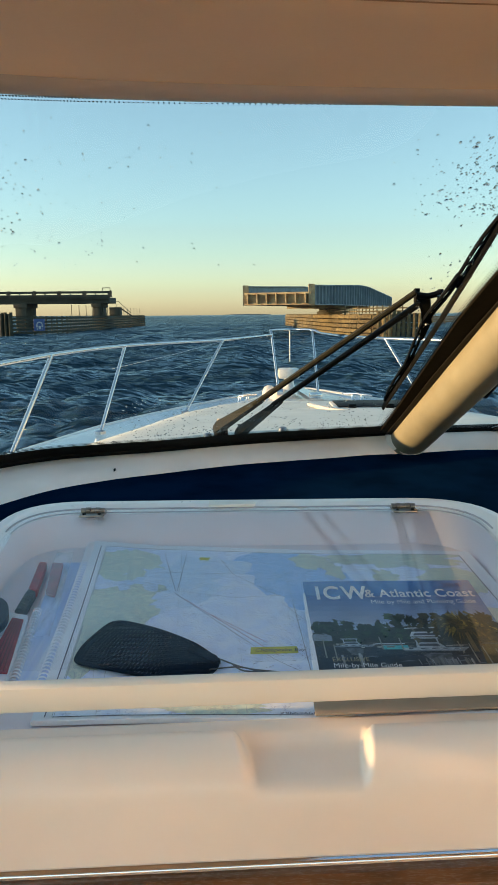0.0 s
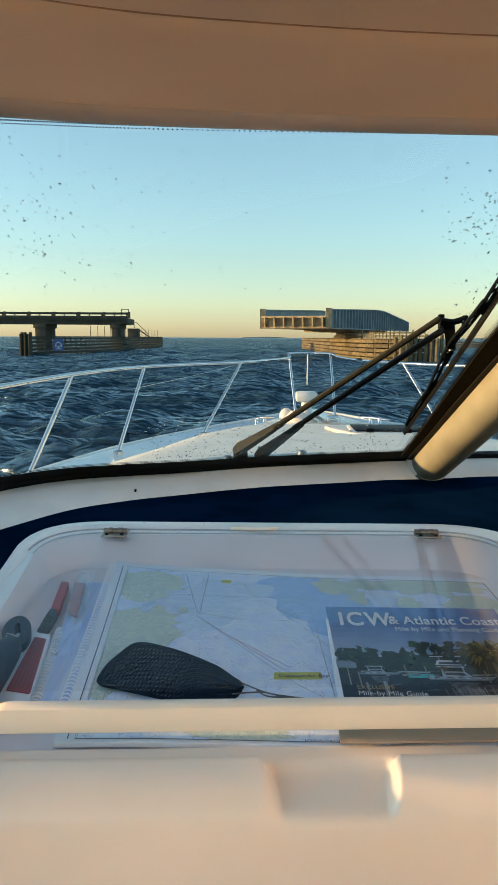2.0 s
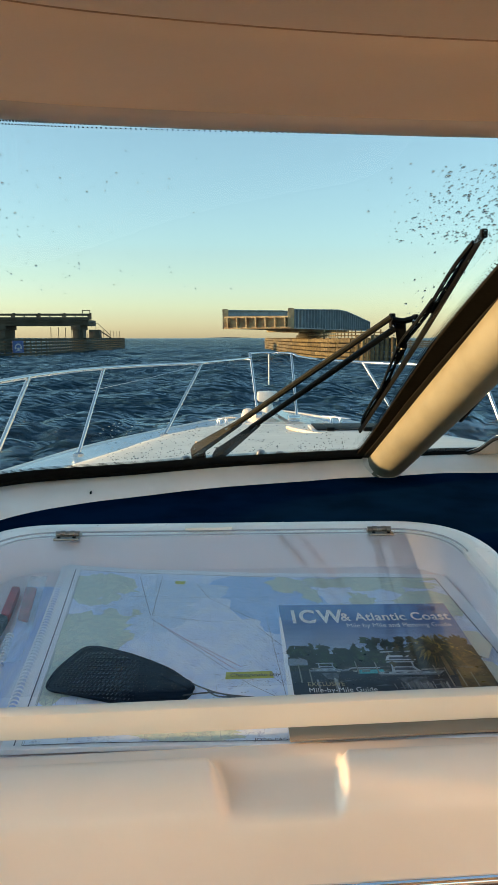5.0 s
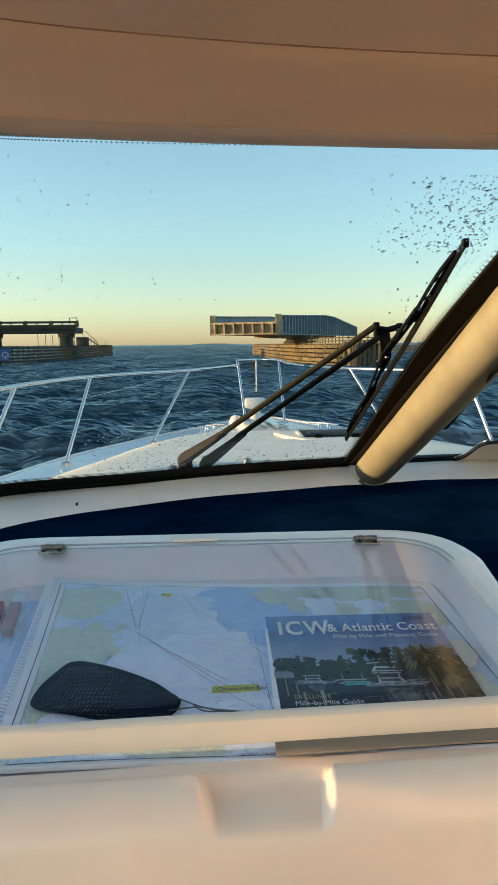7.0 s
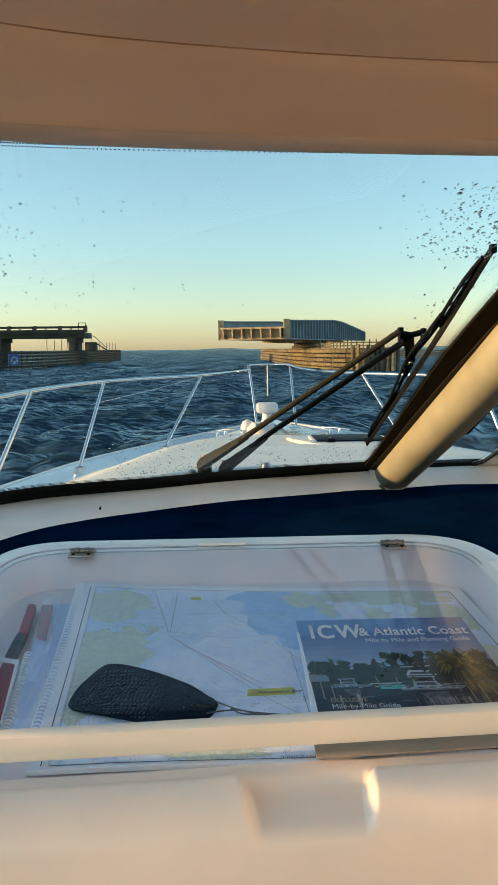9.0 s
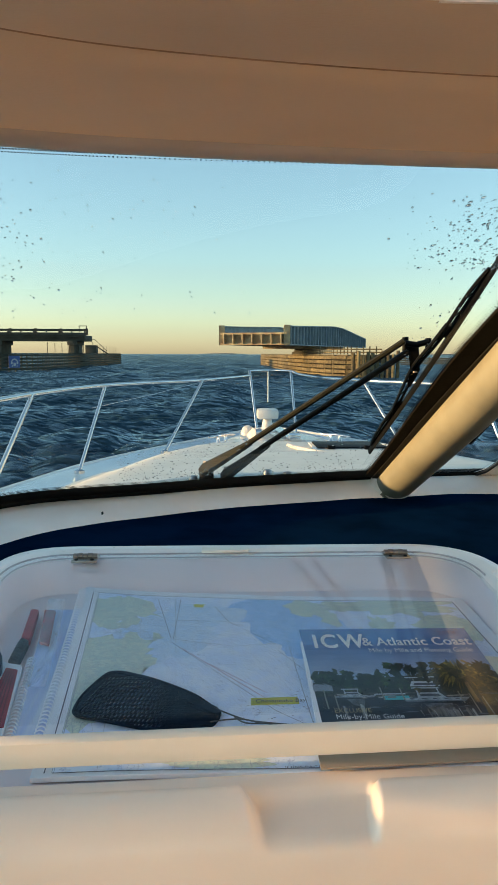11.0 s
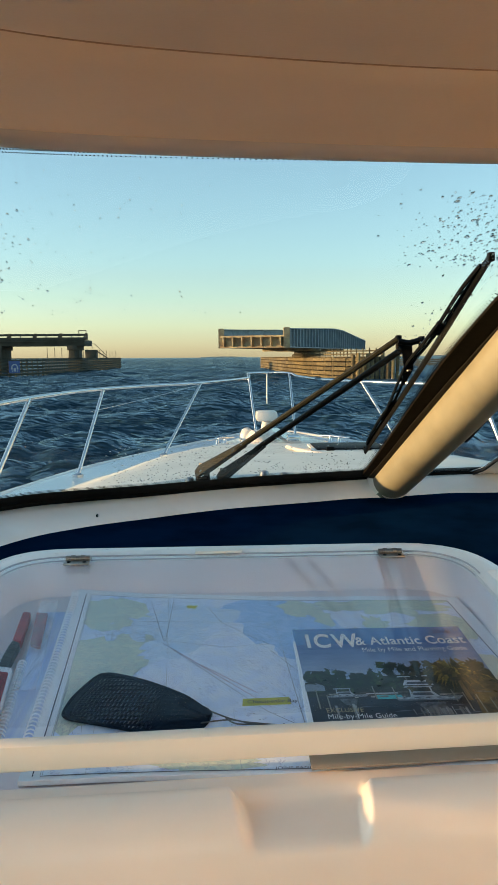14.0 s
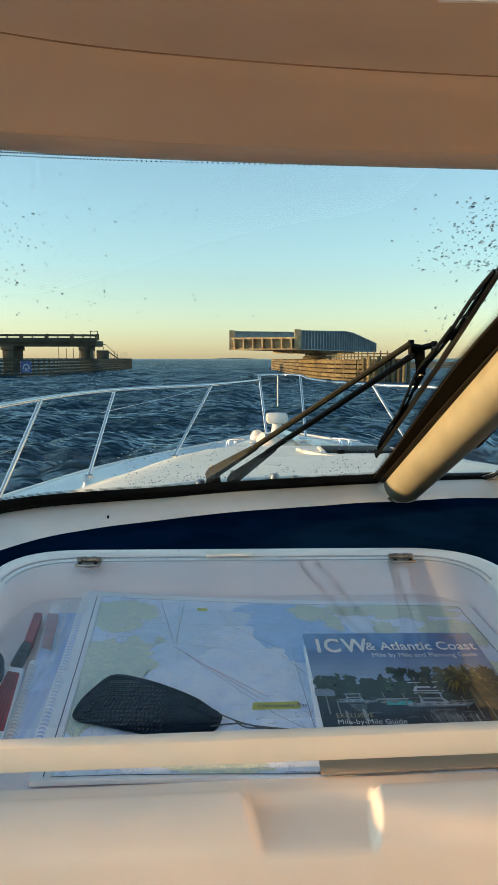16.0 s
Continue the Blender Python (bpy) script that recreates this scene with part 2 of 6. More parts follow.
def part(name, bm, mat, parent=None, label="", smooth=True, at=None):
    """Links a bmesh, given in the place's own metres, as one mesh object under a thing or a part."""
    bmesh.ops.recalc_face_normals(bm, faces=bm.faces)
    base = offset_of(parent) if parent else Vector(at or (0, 0, 0))
    if base.length:
        bmesh.ops.translate(bm, verts=bm.verts, vec=-base)
    me = bpy.data.meshes.new(name)
    bm.to_mesh(me)
    bm.free()
    for f in me.polygons:
        f.use_smooth = smooth
    if smooth:
        me.set_sharp_from_angle(angle=radians(40))
    me.materials.append(mat)
    ob = new(name, me)
    if parent:
        ob.parent = parent
    else:
        ob.location = base
    if label:
        ob["label"] = label
    return ob


def thing(name, at, label, category, group="", kind=""):
    ob = new(name)
    ob.empty_display_size = 0.1
    ob.location = at
    return tagged(ob, label, category, group, kind)


def box(bm, a, b, bevel=0.0, turn=None):
    """A box between two corners; turn: a matrix that is laid on it afterwards."""
    a, b = Vector(a), Vector(b)
    got = bmesh.ops.create_cube(bm, size=1.0)["verts"]
    for v in got:
        v.co = Vector([(a[i] + b[i]) / 2 + v.co[i] * (b[i] - a[i]) for i in range(3)])
    if bevel:
        es = {e for v in got for e in v.link_edges}
        got = bmesh.ops.bevel(bm, geom=list(es), offset=bevel, segments=2, affect="EDGES", profile=0.5)["verts"]
    if turn is not None:
        bmesh.ops.transform(bm, matrix=turn, verts=list(got))
    return bm


def beam(bm, p, q, w, h, bevel=0.0):
    """A bar of section w x h from p to q, h upright."""
    p, q = Vector(p), Vector(q)
    d = (q - p).normalized()
    side = d.cross(Vector((0, 0, 1)))
    side = side.normalized() if side.length > 1e-3 else Vector((1, 0, 0))
    up = side.cross(d)
    vs = []
    for c in (p, q):
        for s, u in ((-1, -1), (1, -1), (1, 1), (-1, 1)):
            vs.append(bm.verts.new(c + side * s * w / 2 + up * u * h / 2))
    for f in ((0, 1, 2, 3), (7, 6, 5, 4), (0, 4, 5, 1), (1, 5, 6, 2), (2, 6, 7, 3), (3, 7, 4, 0)):
        bm.faces.new([vs[i] for i in f])
    return bm


def tube(bm, pts, r, seg=12, caps=True, radii=None, flat=None, flats=None):
    """A tube along points; radii: one a point; flat: (wide, thin) section instead of round."""
    pts = [Vector(p) for p in pts]
    rings = []
    last = None
    for i, p in enumerate(pts):
        d = (pts[min(i + 1, len(pts) - 1)] - pts[max(i - 1, 0)]).normalized()
        if last is None:
            ref = Vector((0, 0, 1)) if abs(d.z) < 0.9 else Vector((1, 0, 0))
            last = d.cross(ref).normalized()
        s = (last - d * last.dot(d)).normalized()
        last = s
        u = s.cross(d)
        rr = radii[i] if radii else r
        a, b = flats[i] if flats else (flat[0], flat[1]) if flat else (rr, rr)
        rings.append([bm.verts.new(p + s * a * math.cos(2 * math.pi * k / seg) + u * b * math.sin(2 * math.pi * k / seg)) for k in range(seg)])
    for r0, r1 in zip(rings, rings[1:]):
        for k in range(seg):
            bm.faces.new((r0[k], r0[(k + 1) % seg], r1[(k + 1) % seg], r1[k]))
    if caps:
        bm.faces.new(rings[0][::-1])
        bm.faces.new(rings[-1])
    return bm


def spline(pts, n=8):
    """Catmull-Rom through points, n steps a span."""
    pts = [Vector(p) for p in pts]
    out = []
    for i in range(len(pts) - 1):
        p0, p1, p2, p3 = pts[max(i - 1, 0)], pts[i], pts[i + 1], pts[min(i + 2, len(pts) - 1)]
        for k in range(n):
            t = k / n
            out.append(0.5 * ((2 * p1) + (p2 - p0) * t + (2 * p0 - 5 * p1 + 4 * p2 - p3) * t * t + (3 * p1 - p0 - 3 * p2 + p3) * t ** 3))
    out.append(pts[-1])
    return out


def sheet(rows, thick=0.0, bm=None, flip=False):
    """A skin over rows of points; thick: a second skin that much lower, joined along the edges."""
    bm = bm or bmesh.new()
    grid = [[bm.verts.new(p) for p in r] for r in rows]
    m, n = len(grid), len(grid[0])
    for i in range(m - 1):
        for j in range(n - 1):
            bm.faces.new((grid[i][j], grid[i][j + 1], grid[i + 1][j + 1], grid[i + 1][j]))
    if thick:
        low = [[bm.verts.new(Vector(p) - Vector((0, 0, thick))) for p in r] for r in rows]
        for i in range(m - 1):
            for j in range(n - 1):
                bm.faces.new((low[i][j], low[i + 1][j], low[i + 1][j + 1], low[i][j + 1]))
        for j in range(n - 1):
            bm.faces.new((grid[0][j], low[0][j], low[0][j + 1], grid[0][j + 1]))
            bm.faces.new((grid[-1][j], grid[-1][j + 1], low[-1][j + 1], low[-1][j]))
        for i in range(m - 1):
            bm.faces.new((grid[i][0], grid[i + 1][0], low[i + 1][0], low[i][0]))
            bm.faces.new((grid[i][-1], low[i][-1], low[i + 1][-1], grid[i + 1][-1]))
    return bm


def prism(bm, outline, z0, z1):
    """An upright block over a closed outline of (x, y); z0, z1: numbers or functions of (x, y)."""
    fz = lambda z, p: z(p[0], p[1]) if callable(z) else z
    lo = [bm.verts.new((p[0], p[1], fz(z0, p))) for p in outline]
    hi = [bm.verts.new((p[0], p[1], fz(z1, p))) for p in outline]
    n = len(outline)
    bm.faces.new(hi)
    bm.faces.new(lo[::-1])
    for i in range(n):
        bm.faces.new((lo[i], lo[(i + 1) % n], hi[(i + 1) % n], hi[i]))
    return bm


def round_quad(corners, r, n=7):
    """A four-cornered outline with rounded corners; r: one radius a corner."""
    out = []
    for i in range(4):
        c, a, b = Vector(corners[i]), Vector(corners[i - 1]), Vector(corners[(i + 1) % 4])
        ra = r[i]
        p, q = c + (a - c).normalized() * ra, c + (b - c).normalized() * ra
        for k in range(n + 1):
            t = k / n
            out.append(p * (1 - t) ** 2 + c * 2 * t * (1 - t) + q * t * t)
    return out


def ring(bm, outer, inner, z0, z1):
    """A closed frame between two outlines of equal count; z0, z1 as in prism."""
    fz = lambda z, p: z(p[0], p[1]) if callable(z) else z
    n = len(outer)
    v = [[bm.verts.new((p[0], p[1], fz(z, p))) for p in o] for o, z in ((outer, z0), (outer, z1), (inner, z1), (inner, z0))]
    for i in range(n):
        j = (i + 1) % n
        for a, b in ((0, 1), (1, 2), (2, 3), (3, 0)):
            bm.faces.new((v[a][i], v[a][j], v[b][j], v[b][i]))
    return bm


def lettering(text, x, y, size, mat, parent, on, name="lettering", shear=0.0, width=1.0, turn=0.0, lift=0.0006, bold=0.0, gap=1.0):
    """Words laid flat on a sheet: on(x, y) gives its height."""
    cu = bpy.data.curves.new("words", "FONT")
    cu.body, cu.size, cu.shear, cu.offset, cu.space_character = text, size, shear, bold, gap
    tmp = bpy.data.objects.new("words", cu)
    scene.collection.objects.link(tmp)
    bpy.context.view_layer.update()
    me = bpy.data.meshes.new_from_object(tmp.evaluated_get(bpy.context.evaluated_depsgraph_get()))
    bpy.data.objects.remove(tmp)
    bm = bmesh.new()
    bm.from_mesh(me)
    bpy.data.meshes.remove(me)
    c, s = math.cos(radians(turn)), math.sin(radians(turn))
    for v in bm.verts:
        px, py = v.co.x * width, v.co.y
        gx, gy = x + px * c - py * s, y + px * s + py * c
        v.co = (gx, gy, on(gx, gy) + lift)
    return part(name, bm, mat, parent, smooth=False)


def flat(outline, mat, parent, on, name, lift=0.0003):
    """A printed patch: a flat face on a sheet, after on(x, y)."""
    bm = bmesh.new()
    f = bm.faces.new([bm.verts.new((p[0], p[1], on(p[0], p[1]) + lift)) for p in outline])
    bmesh.ops.triangulate(bm, faces=[f])
    return part(name, bm, mat, parent, smooth=False)


def blob(cx, cy, rx, ry, seed, rough=0.35, n=56, freq=1.6):
    out = []
    for k in range(n):
        a = 2 * math.pi * k / n
        w = 1 + rough * noise.fractal((math.cos(a) * freq + seed * 7.1, math.sin(a) * freq, seed), 1.0, 2.0, 4)
        out.append((cx + rx * w * math.cos(a), cy + ry * w * math.sin(a)))
    return out


# ---- sea and distance ----
def build_sea():
    rng = np.random.default_rng(4)
    rad = np.concatenate([np.linspace(0.0, 6.0, 14)[1:], np.geomspace(6.2, 1200, 760), np.geomspace(1250, 4600, 30)])
    ang = np.concatenate([np.linspace(-36, 42, 440), np.linspace(42, 324, 80)[1:-1]])
    a = np.radians(ang)
    A, R = np.meshgrid(a, rad)
    X, Y = R * np.sin(A), R * np.cos(A)
    Z = np.zeros_like(X)
    for k in range(34):
        wl = 0.7 * (9 / 0.7) ** (k / 33)
        th = rng.normal(1.75, 0.42)
        amp = 0.031 * wl ** 0.52 * rng.uniform(0.6, 1.2)
        cell = R * 0.0072 + 0.02
        fade = np.clip((wl / cell - 2.6) / 4, 0, 1)
        ph = (X * math.cos(th) + Y * math.sin(th)) * 2 * math.pi / wl + rng.uniform(0, 6.28)
        Z += amp * fade * (np.sin(ph) + 0.25 * np.sin(2 * ph + 1.2))
    m, n = X.shape
    co = np.stack([X, Y, Z], -1).reshape(-1, 3)
    idx = np.arange(m * n).reshape(m, n)
    j = np.arange(n)
    q = np.stack([idx[:-1][:, j], idx[:-1][:, (j + 1) % n], idx[1:][:, (j + 1) % n], idx[1:][:, j]], -1).reshape(-1, 4)
    hole = [list(map(int, idx[0][::-1]))]
    me = bpy.data.meshes.new("water")
    me.from_pydata(co.tolist(), [], q[:, ::-1].tolist() + hole)
    for f in me.polygons:
        f.use_smooth = True
    me.materials.append(M_WATER)
    return tagged(new("water", me), "dark blue choppy sea water with small wind waves", "water", kind="structure")


build_sea()
bm = bmesh.new()
for x0, x1, y, h in ((-130, 140, 4300, 6), (1150, 2000, 4100, 9)):
    xs = np.linspace(x0, x1, 30)
    for i in range(29):
        h0 = h * (0.35 + 0.65 * math.sin(math.pi * i / 29)) + 1.5 * noise.noise((xs[i] * 0.05, 1, 0))
        h1 = h * (0.35 + 0.65 * math.sin(math.pi * (i + 1) / 29)) + 1.5 * noise.noise((xs[i + 1] * 0.05, 1, 0))
        vs = [bm.verts.new(p) for p in ((xs[i], y, -1), (xs[i + 1], y, -1), (xs[i + 1], y, h1), (xs[i], y, h0))]
        bm.faces.new(vs)
tagged(part("backdrop", bm, M_SHORE), "low far shore of trees, haze in its bluish grey colour", "shore", kind="structure")


# ---- hull and foredeck ----
ashore = set(scene.objects)
CX = 0.45
GUNWALE = spline([(1.80, -3.0, 2.0), (1.80, 1.0, 2.0), (1.76, 2.4, 1.97), (1.64, 3.6, 1.93), (1.55, 4.2, 1.91), (1.38, 4.9, 1.90), (1.02, 5.7, 1.90), (0.52, 6.45, 1.92), (0.20, 6.85, 1.94), (0.0, 6.95, 1.95)], 5)


def deck_top(s, y):
    """Height of the foredeck at a share s of the half beam."""
    crown = np.interp(y, [-3, 1.0, 2.0, 3.4, 5.1, 6.0, 7.0], [2.24, 2.24, 2.235, 2.115, 1.985, 1.94, 1.955])
    edge = np.interp(y, [-3, 1.0, 2.4, 3.6, 4.9, 6.0, 7.0], [2.0, 2.0, 1.97, 1.93, 1.90, 1.905, 1.95])
    k = min(1.0, max(0.0, (s - 0.50) / 0.30))
    k = k * k * (3 - 2 * k)
    r = min(1.0, max(0.0, (s - 0.82) / 0.16))
    rise = 0.030 * (1.0 if y > 3.0 else max(0.0, y - 2.0))
    return crown * (1 - k) + (edge - rise) * k - 0.02 * s * s * (1 - k) + rise * r * r * (3 - 2 * r)


SHARES = [0, 0.15, 0.3, 0.45, 0.55, 0.6, 0.65, 0.7, 0.75, 0.8, 0.85, 0.9, 0.95, 0.98, 1.0]
deck = thing("foredeck", (CX, 4.0, 1.9), "white gelcoat motor boat foredeck with cream nonskid panel", "boat deck", kind="structure")
rows = []
for g in GUNWALE:
    if g.y < 1.2:
        continue
    rows.append([(CX + sgn * s * g.x, g.y, deck_top(s, g.y)) for sgn, ss in ((-1, SHARES[::-1]), (1, SHARES[1:])) for s in ss])
# white gelcoat; the blue of sky-lit shade is put into its colour
part("deck_skin", sheet(rows, 0.03), material("sky_tinted_gelcoat", (0.66, 0.72, 0.77), 0.25, vary=0.06, scale=3, bump=0.03, coat=0.3), deck, "white gelcoat deck tinted with blue sky light")
rows = []
for y in np.linspace(1.95, 5.6, 40):
    half = float(np.interp(y, [1.9, 3.2, 3.8, 4.15, 4.55, 4.98, 5.2, 5.45, 5.6], [1.47, 1.41, 1.37, 1.32, 1.235, 1.02, 0.79, 0.50, 0.25]))
    gx = float(np.interp(y, [g.y for g in GUNWALE], [g.x for g in GUNWALE]))
    rows.append([(CX + half * u, y, deck_top(abs(half * u) / gx, y) + 0.010) for u in np.linspace(-1, 1, 31)])
part("nonskid_panel", sheet(rows, 0.02), M_NONSKID, deck, "cream nonskid deck panel")
for sgn in (-1, 1):
    lines = []
    for g in GUNWALE:
        x = CX + sgn * g.x
        lines.append([(x, g.y, g.z + 0.005), (CX + sgn * (g.x + 0.03), g.y, g.z - 0.03), (CX + sgn * (g.x + 0.02), g.y, g.z - 0.12),
                      (CX + sgn * g.x * 0.93, g.y - 0.1, 1.2), (CX + sgn * g.x * 0.8, g.y - 0.35, 0.3), (CX + sgn * g.x * 0.6, g.y - 0.5, -0.5)])
    part("hull_side", sheet(lines), M_WHITE, deck, "white gelcoat hull side")
# rounded cap on the bulwark round the bow
for sgn in (-1, 1):
    pts = [(CX + sgn * max(g.x - 0.005, 0.01), g.y, g.z) for g in GUNWALE if g.y > 2.6]
    part("bulwark_cap", tube(bmesh.new(), pts, 0.02, 8, flat=(0.022, 0.012)), M_WHITE, deck, "rounded white bulwark cap")
for sgn in (-1, 1):
    part("side_deck", sheet([[(CX + sgn * 1.80, y, 2.0), (CX + sgn * 1.6, y, 2.005), (CX + sgn * 1.42, y, 2.01)] for y in (-3.0, -1.0, 0.5, 1.45)], 0.03), M_WHITE, deck, "white side deck")
part("cockpit_sole", box(bmesh.new(), (CX - 1.8, -3.0, 0.9), (CX + 1.8, -2.46, 0.96)), M_WHITE, deck)
part("transom", box(bmesh.new(), (CX - 1.8, -3.06, -0.4), (CX + 1.8, -3.0, 1.7)), M_WHITE, deck)

# bow rail
rail = thing("bow_rail", (CX, 5.0, 1.9), "polished stainless steel bow rail with raked stanchions", "boat rail")
RAIL_L = spline([(-1.14, 1.6, 2.40), (-1.08, 2.6, 2.41), (-1.0, 3.3, 2.425), (-0.93, 3.85, 2.433), (-0.775, 4.65, 2.437), (-0.50, 5.15, 2.442), (-0.168, 5.55, 2.446), (0.10, 6.2, 2.452), (0.235, 6.6, 2.458)], 6)
RAIL_R = [Vector((2 * CX - p.x, p.y, p.z)) for p in RAIL_L]
PULPIT = spline([(0.235, 6.60, 2.458), (0.233, 6.63, 2.492), (0.25, 6.68, 2.498), (0.45, 6.95, 2.50), (0.62, 6.72, 2.495), (0.68, 6.60, 2.470), (0.80, 6.2, 2.452)], 6)
part("top_rail", tube(bmesh.new(), RAIL_L, 0.012, 10), M_STEEL, rail)
part("top_rail", tube(bmesh.new(), RAIL_R[:-7], 0.012, 10), M_STEEL, rail)
part("pulpit_rail", tube(bmesh.new(), PULPIT, 0.012, 10), M_STEEL, rail)
STANCH = [((-1.13, 3.40, 1.935), (-0.955, 3.62, 2.43)), ((-0.892, 4.416, 1.920), (-0.765, 4.68, 2.437)), ((-0.435, 5.24, 1.935), (-0.165, 5.55, 2.446))]
STANCH += [((2 * CX - a[0], *a[1:]), (2 * CX - b[0], *b[1:])) for a, b in STANCH]
STANCH += [((0.295, 6.35, 1.925), (0.236, 6.62, 2.475)), ((0.64, 6.35, 1.925), (0.615, 6.70, 2.49))]
for a, b in STANCH:
    st = part("stanchion", tube(bmesh.new(), [a, b], 0.011, 12), M_STEEL, rail)
    part("base_flange", tube(bmesh.new(), [(a[0], a[1], a[2] - 0.012), (a[0], a[1], a[2] + 0.006), (a[0], a[1], a[2] + 0.014)], 0.03, 14, radii=[0.033, 0.033, 0.016]), M_STEEL, st)
part("flag_staff", tube(bmesh.new(), [(0.42, 6.9, 2.20), (0.42, 6.92, 2.495)], 0.0065, 10), M_WHITE, rail, "slim cream painted staff")
part("safety_wire", tube(bmesh.new(), [(-0.83, 4.55, 2.30), (-0.5, 5.1, 2.36), (-0.19, 5.5, 2.43)], 0.0016, 6), M_STEEL, rail)

# search light on the bow
lamp = thing("search_light", (0.36, 6.1, 1.95), "white remote search light on a moulded pedestal at the bow", "search light")
part("head", box(bmesh.new(), (0.275, 6.02, 2.105), (0.455, 6.2, 2.19), 0.022), M_WHITE, lamp)
part("neck", tube(bmesh.new(), [(0.365, 6.11, 1.99), (0.365, 6.11, 2.03), (0.365, 6.11, 2.11)], 0.04, 16, radii=[0.07, 0.05, 0.036]), M_WHITE, lamp)
part("pedestal", tube(bmesh.new(), [(0.33, 6.1, 1.91), (0.33, 6.1, 1.96), (0.34, 6.1, 1.99), (0.345, 6.1, 2.0)], 0.1, 20, radii=[0.15, 0.14, 0.11, 0.06]), M_CREAM, lamp)
win = thing("anchor_windlass", (0.2, 6.15, 1.95), "white domed anchor windlass with chrome drum", "windlass")
part("housing", tube(bmesh.new(), [(0.20, 6.15, 1.92), (0.20, 6.15, 1.99), (0.20, 6.15, 2.03), (0.20, 6.15, 2.045)], 0.06, 20, radii=[0.066, 0.060, 0.042, 0.016]), M_WHITE, win)
part("drum", tube(bmesh.new(), [(0.26, 6.0, 2.0), (0.31, 6.0, 2.0)], 0.035, 16), M_CHROME, win)
chute = thing("anchor_roller", (0.5, 5.75, 1.96), "stainless steel anchor chute and chain on the foredeck", "anchor roller")
part("channel", beam(bmesh.new(), (0.56, 5.55, 1.975), (0.44, 6.4, 2.0), 0.09, 0.03), M_STEEL, chute)
part("chain_stopper", box(bmesh.new(), (0.50, 5.62, 1.98), (0.60, 5.72, 2.03), 0.012), M_CHROME, chute)


def cleat(x, y, z, turn):
    c = thing("deck_cleat", (x, y, z), "polished stainless steel deck cleat bolted to the gunwale", "cleat", "deck cleats")
    d = Vector((math.cos(turn), math.sin(turn), 0))
    o = Vector((x, y, z))
    part("horn", tube(bmesh.new(), [o + d * k + Vector((0, 0, 0.055 - abs(k) * 0.04)) for k in (-0.15, -0.1, 0, 0.1, 0.15)], 0.011, 10, radii=[0.007, 0.011, 0.013, 0.011, 0.007]), M_STEEL, c)
    for s in (-0.045, 0.045):
        part("post", tube(bmesh.new(), [o + d * s - Vector((0, 0, 0.01)), o + d * s + Vector((0, 0, 0.012)), o + d * s + Vector((0, 0, 0.052))], 0.012, 10, radii=[0.028, 0.014, 0.011]), M_STEEL, c)


cleat(-0.02, 6.05, 1.915, 0.75)
cleat(0.93, 6.0, 1.925, -0.75)
hatch = thing("deck_hatch", (0.78, 4.65, 2.0), "low deck hatch with dark tinted lens and white frame", "hatch")
zh = deck_top(0.25, 4.65) + 0.012
part("frame", box(bmesh.new(), (0.58, 4.60, zh - 0.01), (1.08, 4.98, zh + 0.004), 0.004), M_LIP, hatch)
part("lens", box(bmesh.new(), (0.60, 4.62, zh + 0.003), (1.06, 4.96, zh + 0.014), 0.005), M_FRIT, hatch, "dark tinted acrylic lens")
for x in (0.66, 0.90):
    part("hinge", box(bmesh.new(), (x, 4.575, zh), (x + 0.05, 4.62, zh + 0.030), 0.006), M_BLACK, hatch)
part("grab_strip", tube(bmesh.new(), spline([(0.42, 4.75, zh + 0.012), (0.47, 4.55, zh + 0.016), (0.56, 4.38, zh + 0.016), (0.66, 4.34, zh + 0.012)], 4), 0.012, 8), M_CREAM, hatch, "curved cream rubbing strip")
# shelf with fittings at the foot of the windscreen
M_HINGE_OUT = material("dull_steel", (0.30, 0.30, 0.30), 0.3, 1.0, vary=0.15, scale=60, bump=0.05)
vent = thing("wiper_shelf", (0.1, 2.0, 2.24), "pale blue-green moulded shelf with chrome nozzles below the windscreen", "deck moulding")
part("shelf", prism(bmesh.new(), round_quad([(-0.34, 1.84), (0.225, 1.97), (0.215, 2.205), (-0.14, 2.105)], (0.03, 0.04, 0.05, 0.12)), 2.215, 2.266), material("pale_blue_green_gelcoat", (0.46, 0.55, 0.56), 0.4, vary=0.06), vent)
for x, y in ((-0.095, 2.03), (0.122, 2.14), (0.178, 2.10)):
    part("nozzle", tube(bmesh.new(), [(x, y, 2.26), (x, y, 2.270), (x, y, 2.279), (x, y, 2.281)], 0.02, 16, radii=[0.017, 0.015, 0.011, 0.005]), M_HINGE_OUT, vent)


# ---- cabin: dashboard, windscreen, hardtop ----
LIP_LOW = [(-0.66, 0.86), (-0.60, 1.02), (-0.53, 1.16), (-0.462, 1.30), (-0.39, 1.43), (-0.294, 1.522), (-0.178, 1.59), (0.0, 1.684), (0.2, 1.752), (0.36, 1.80), (0.585, 1.846), (0.78, 1.855), (1.05, 1.82), (1.3, 1.72), (1.55, 1.45), (1.7, 1.0)]
LIP_TOP = [(-0.73, 0.94), (-0.67, 1.12), (-0.60, 1.29), (-0.515, 1.447), (-0.419, 1.547), (-0.31, 1.600), (-0.184, 1.648), (0.0, 1.735), (0.2, 1.805), (0.364, 1.852), (0.60, 1.91), (0.80, 1.918), (1.08, 1.88), (1.36, 1.77), (1.62, 1.48), (1.78, 1.0)]
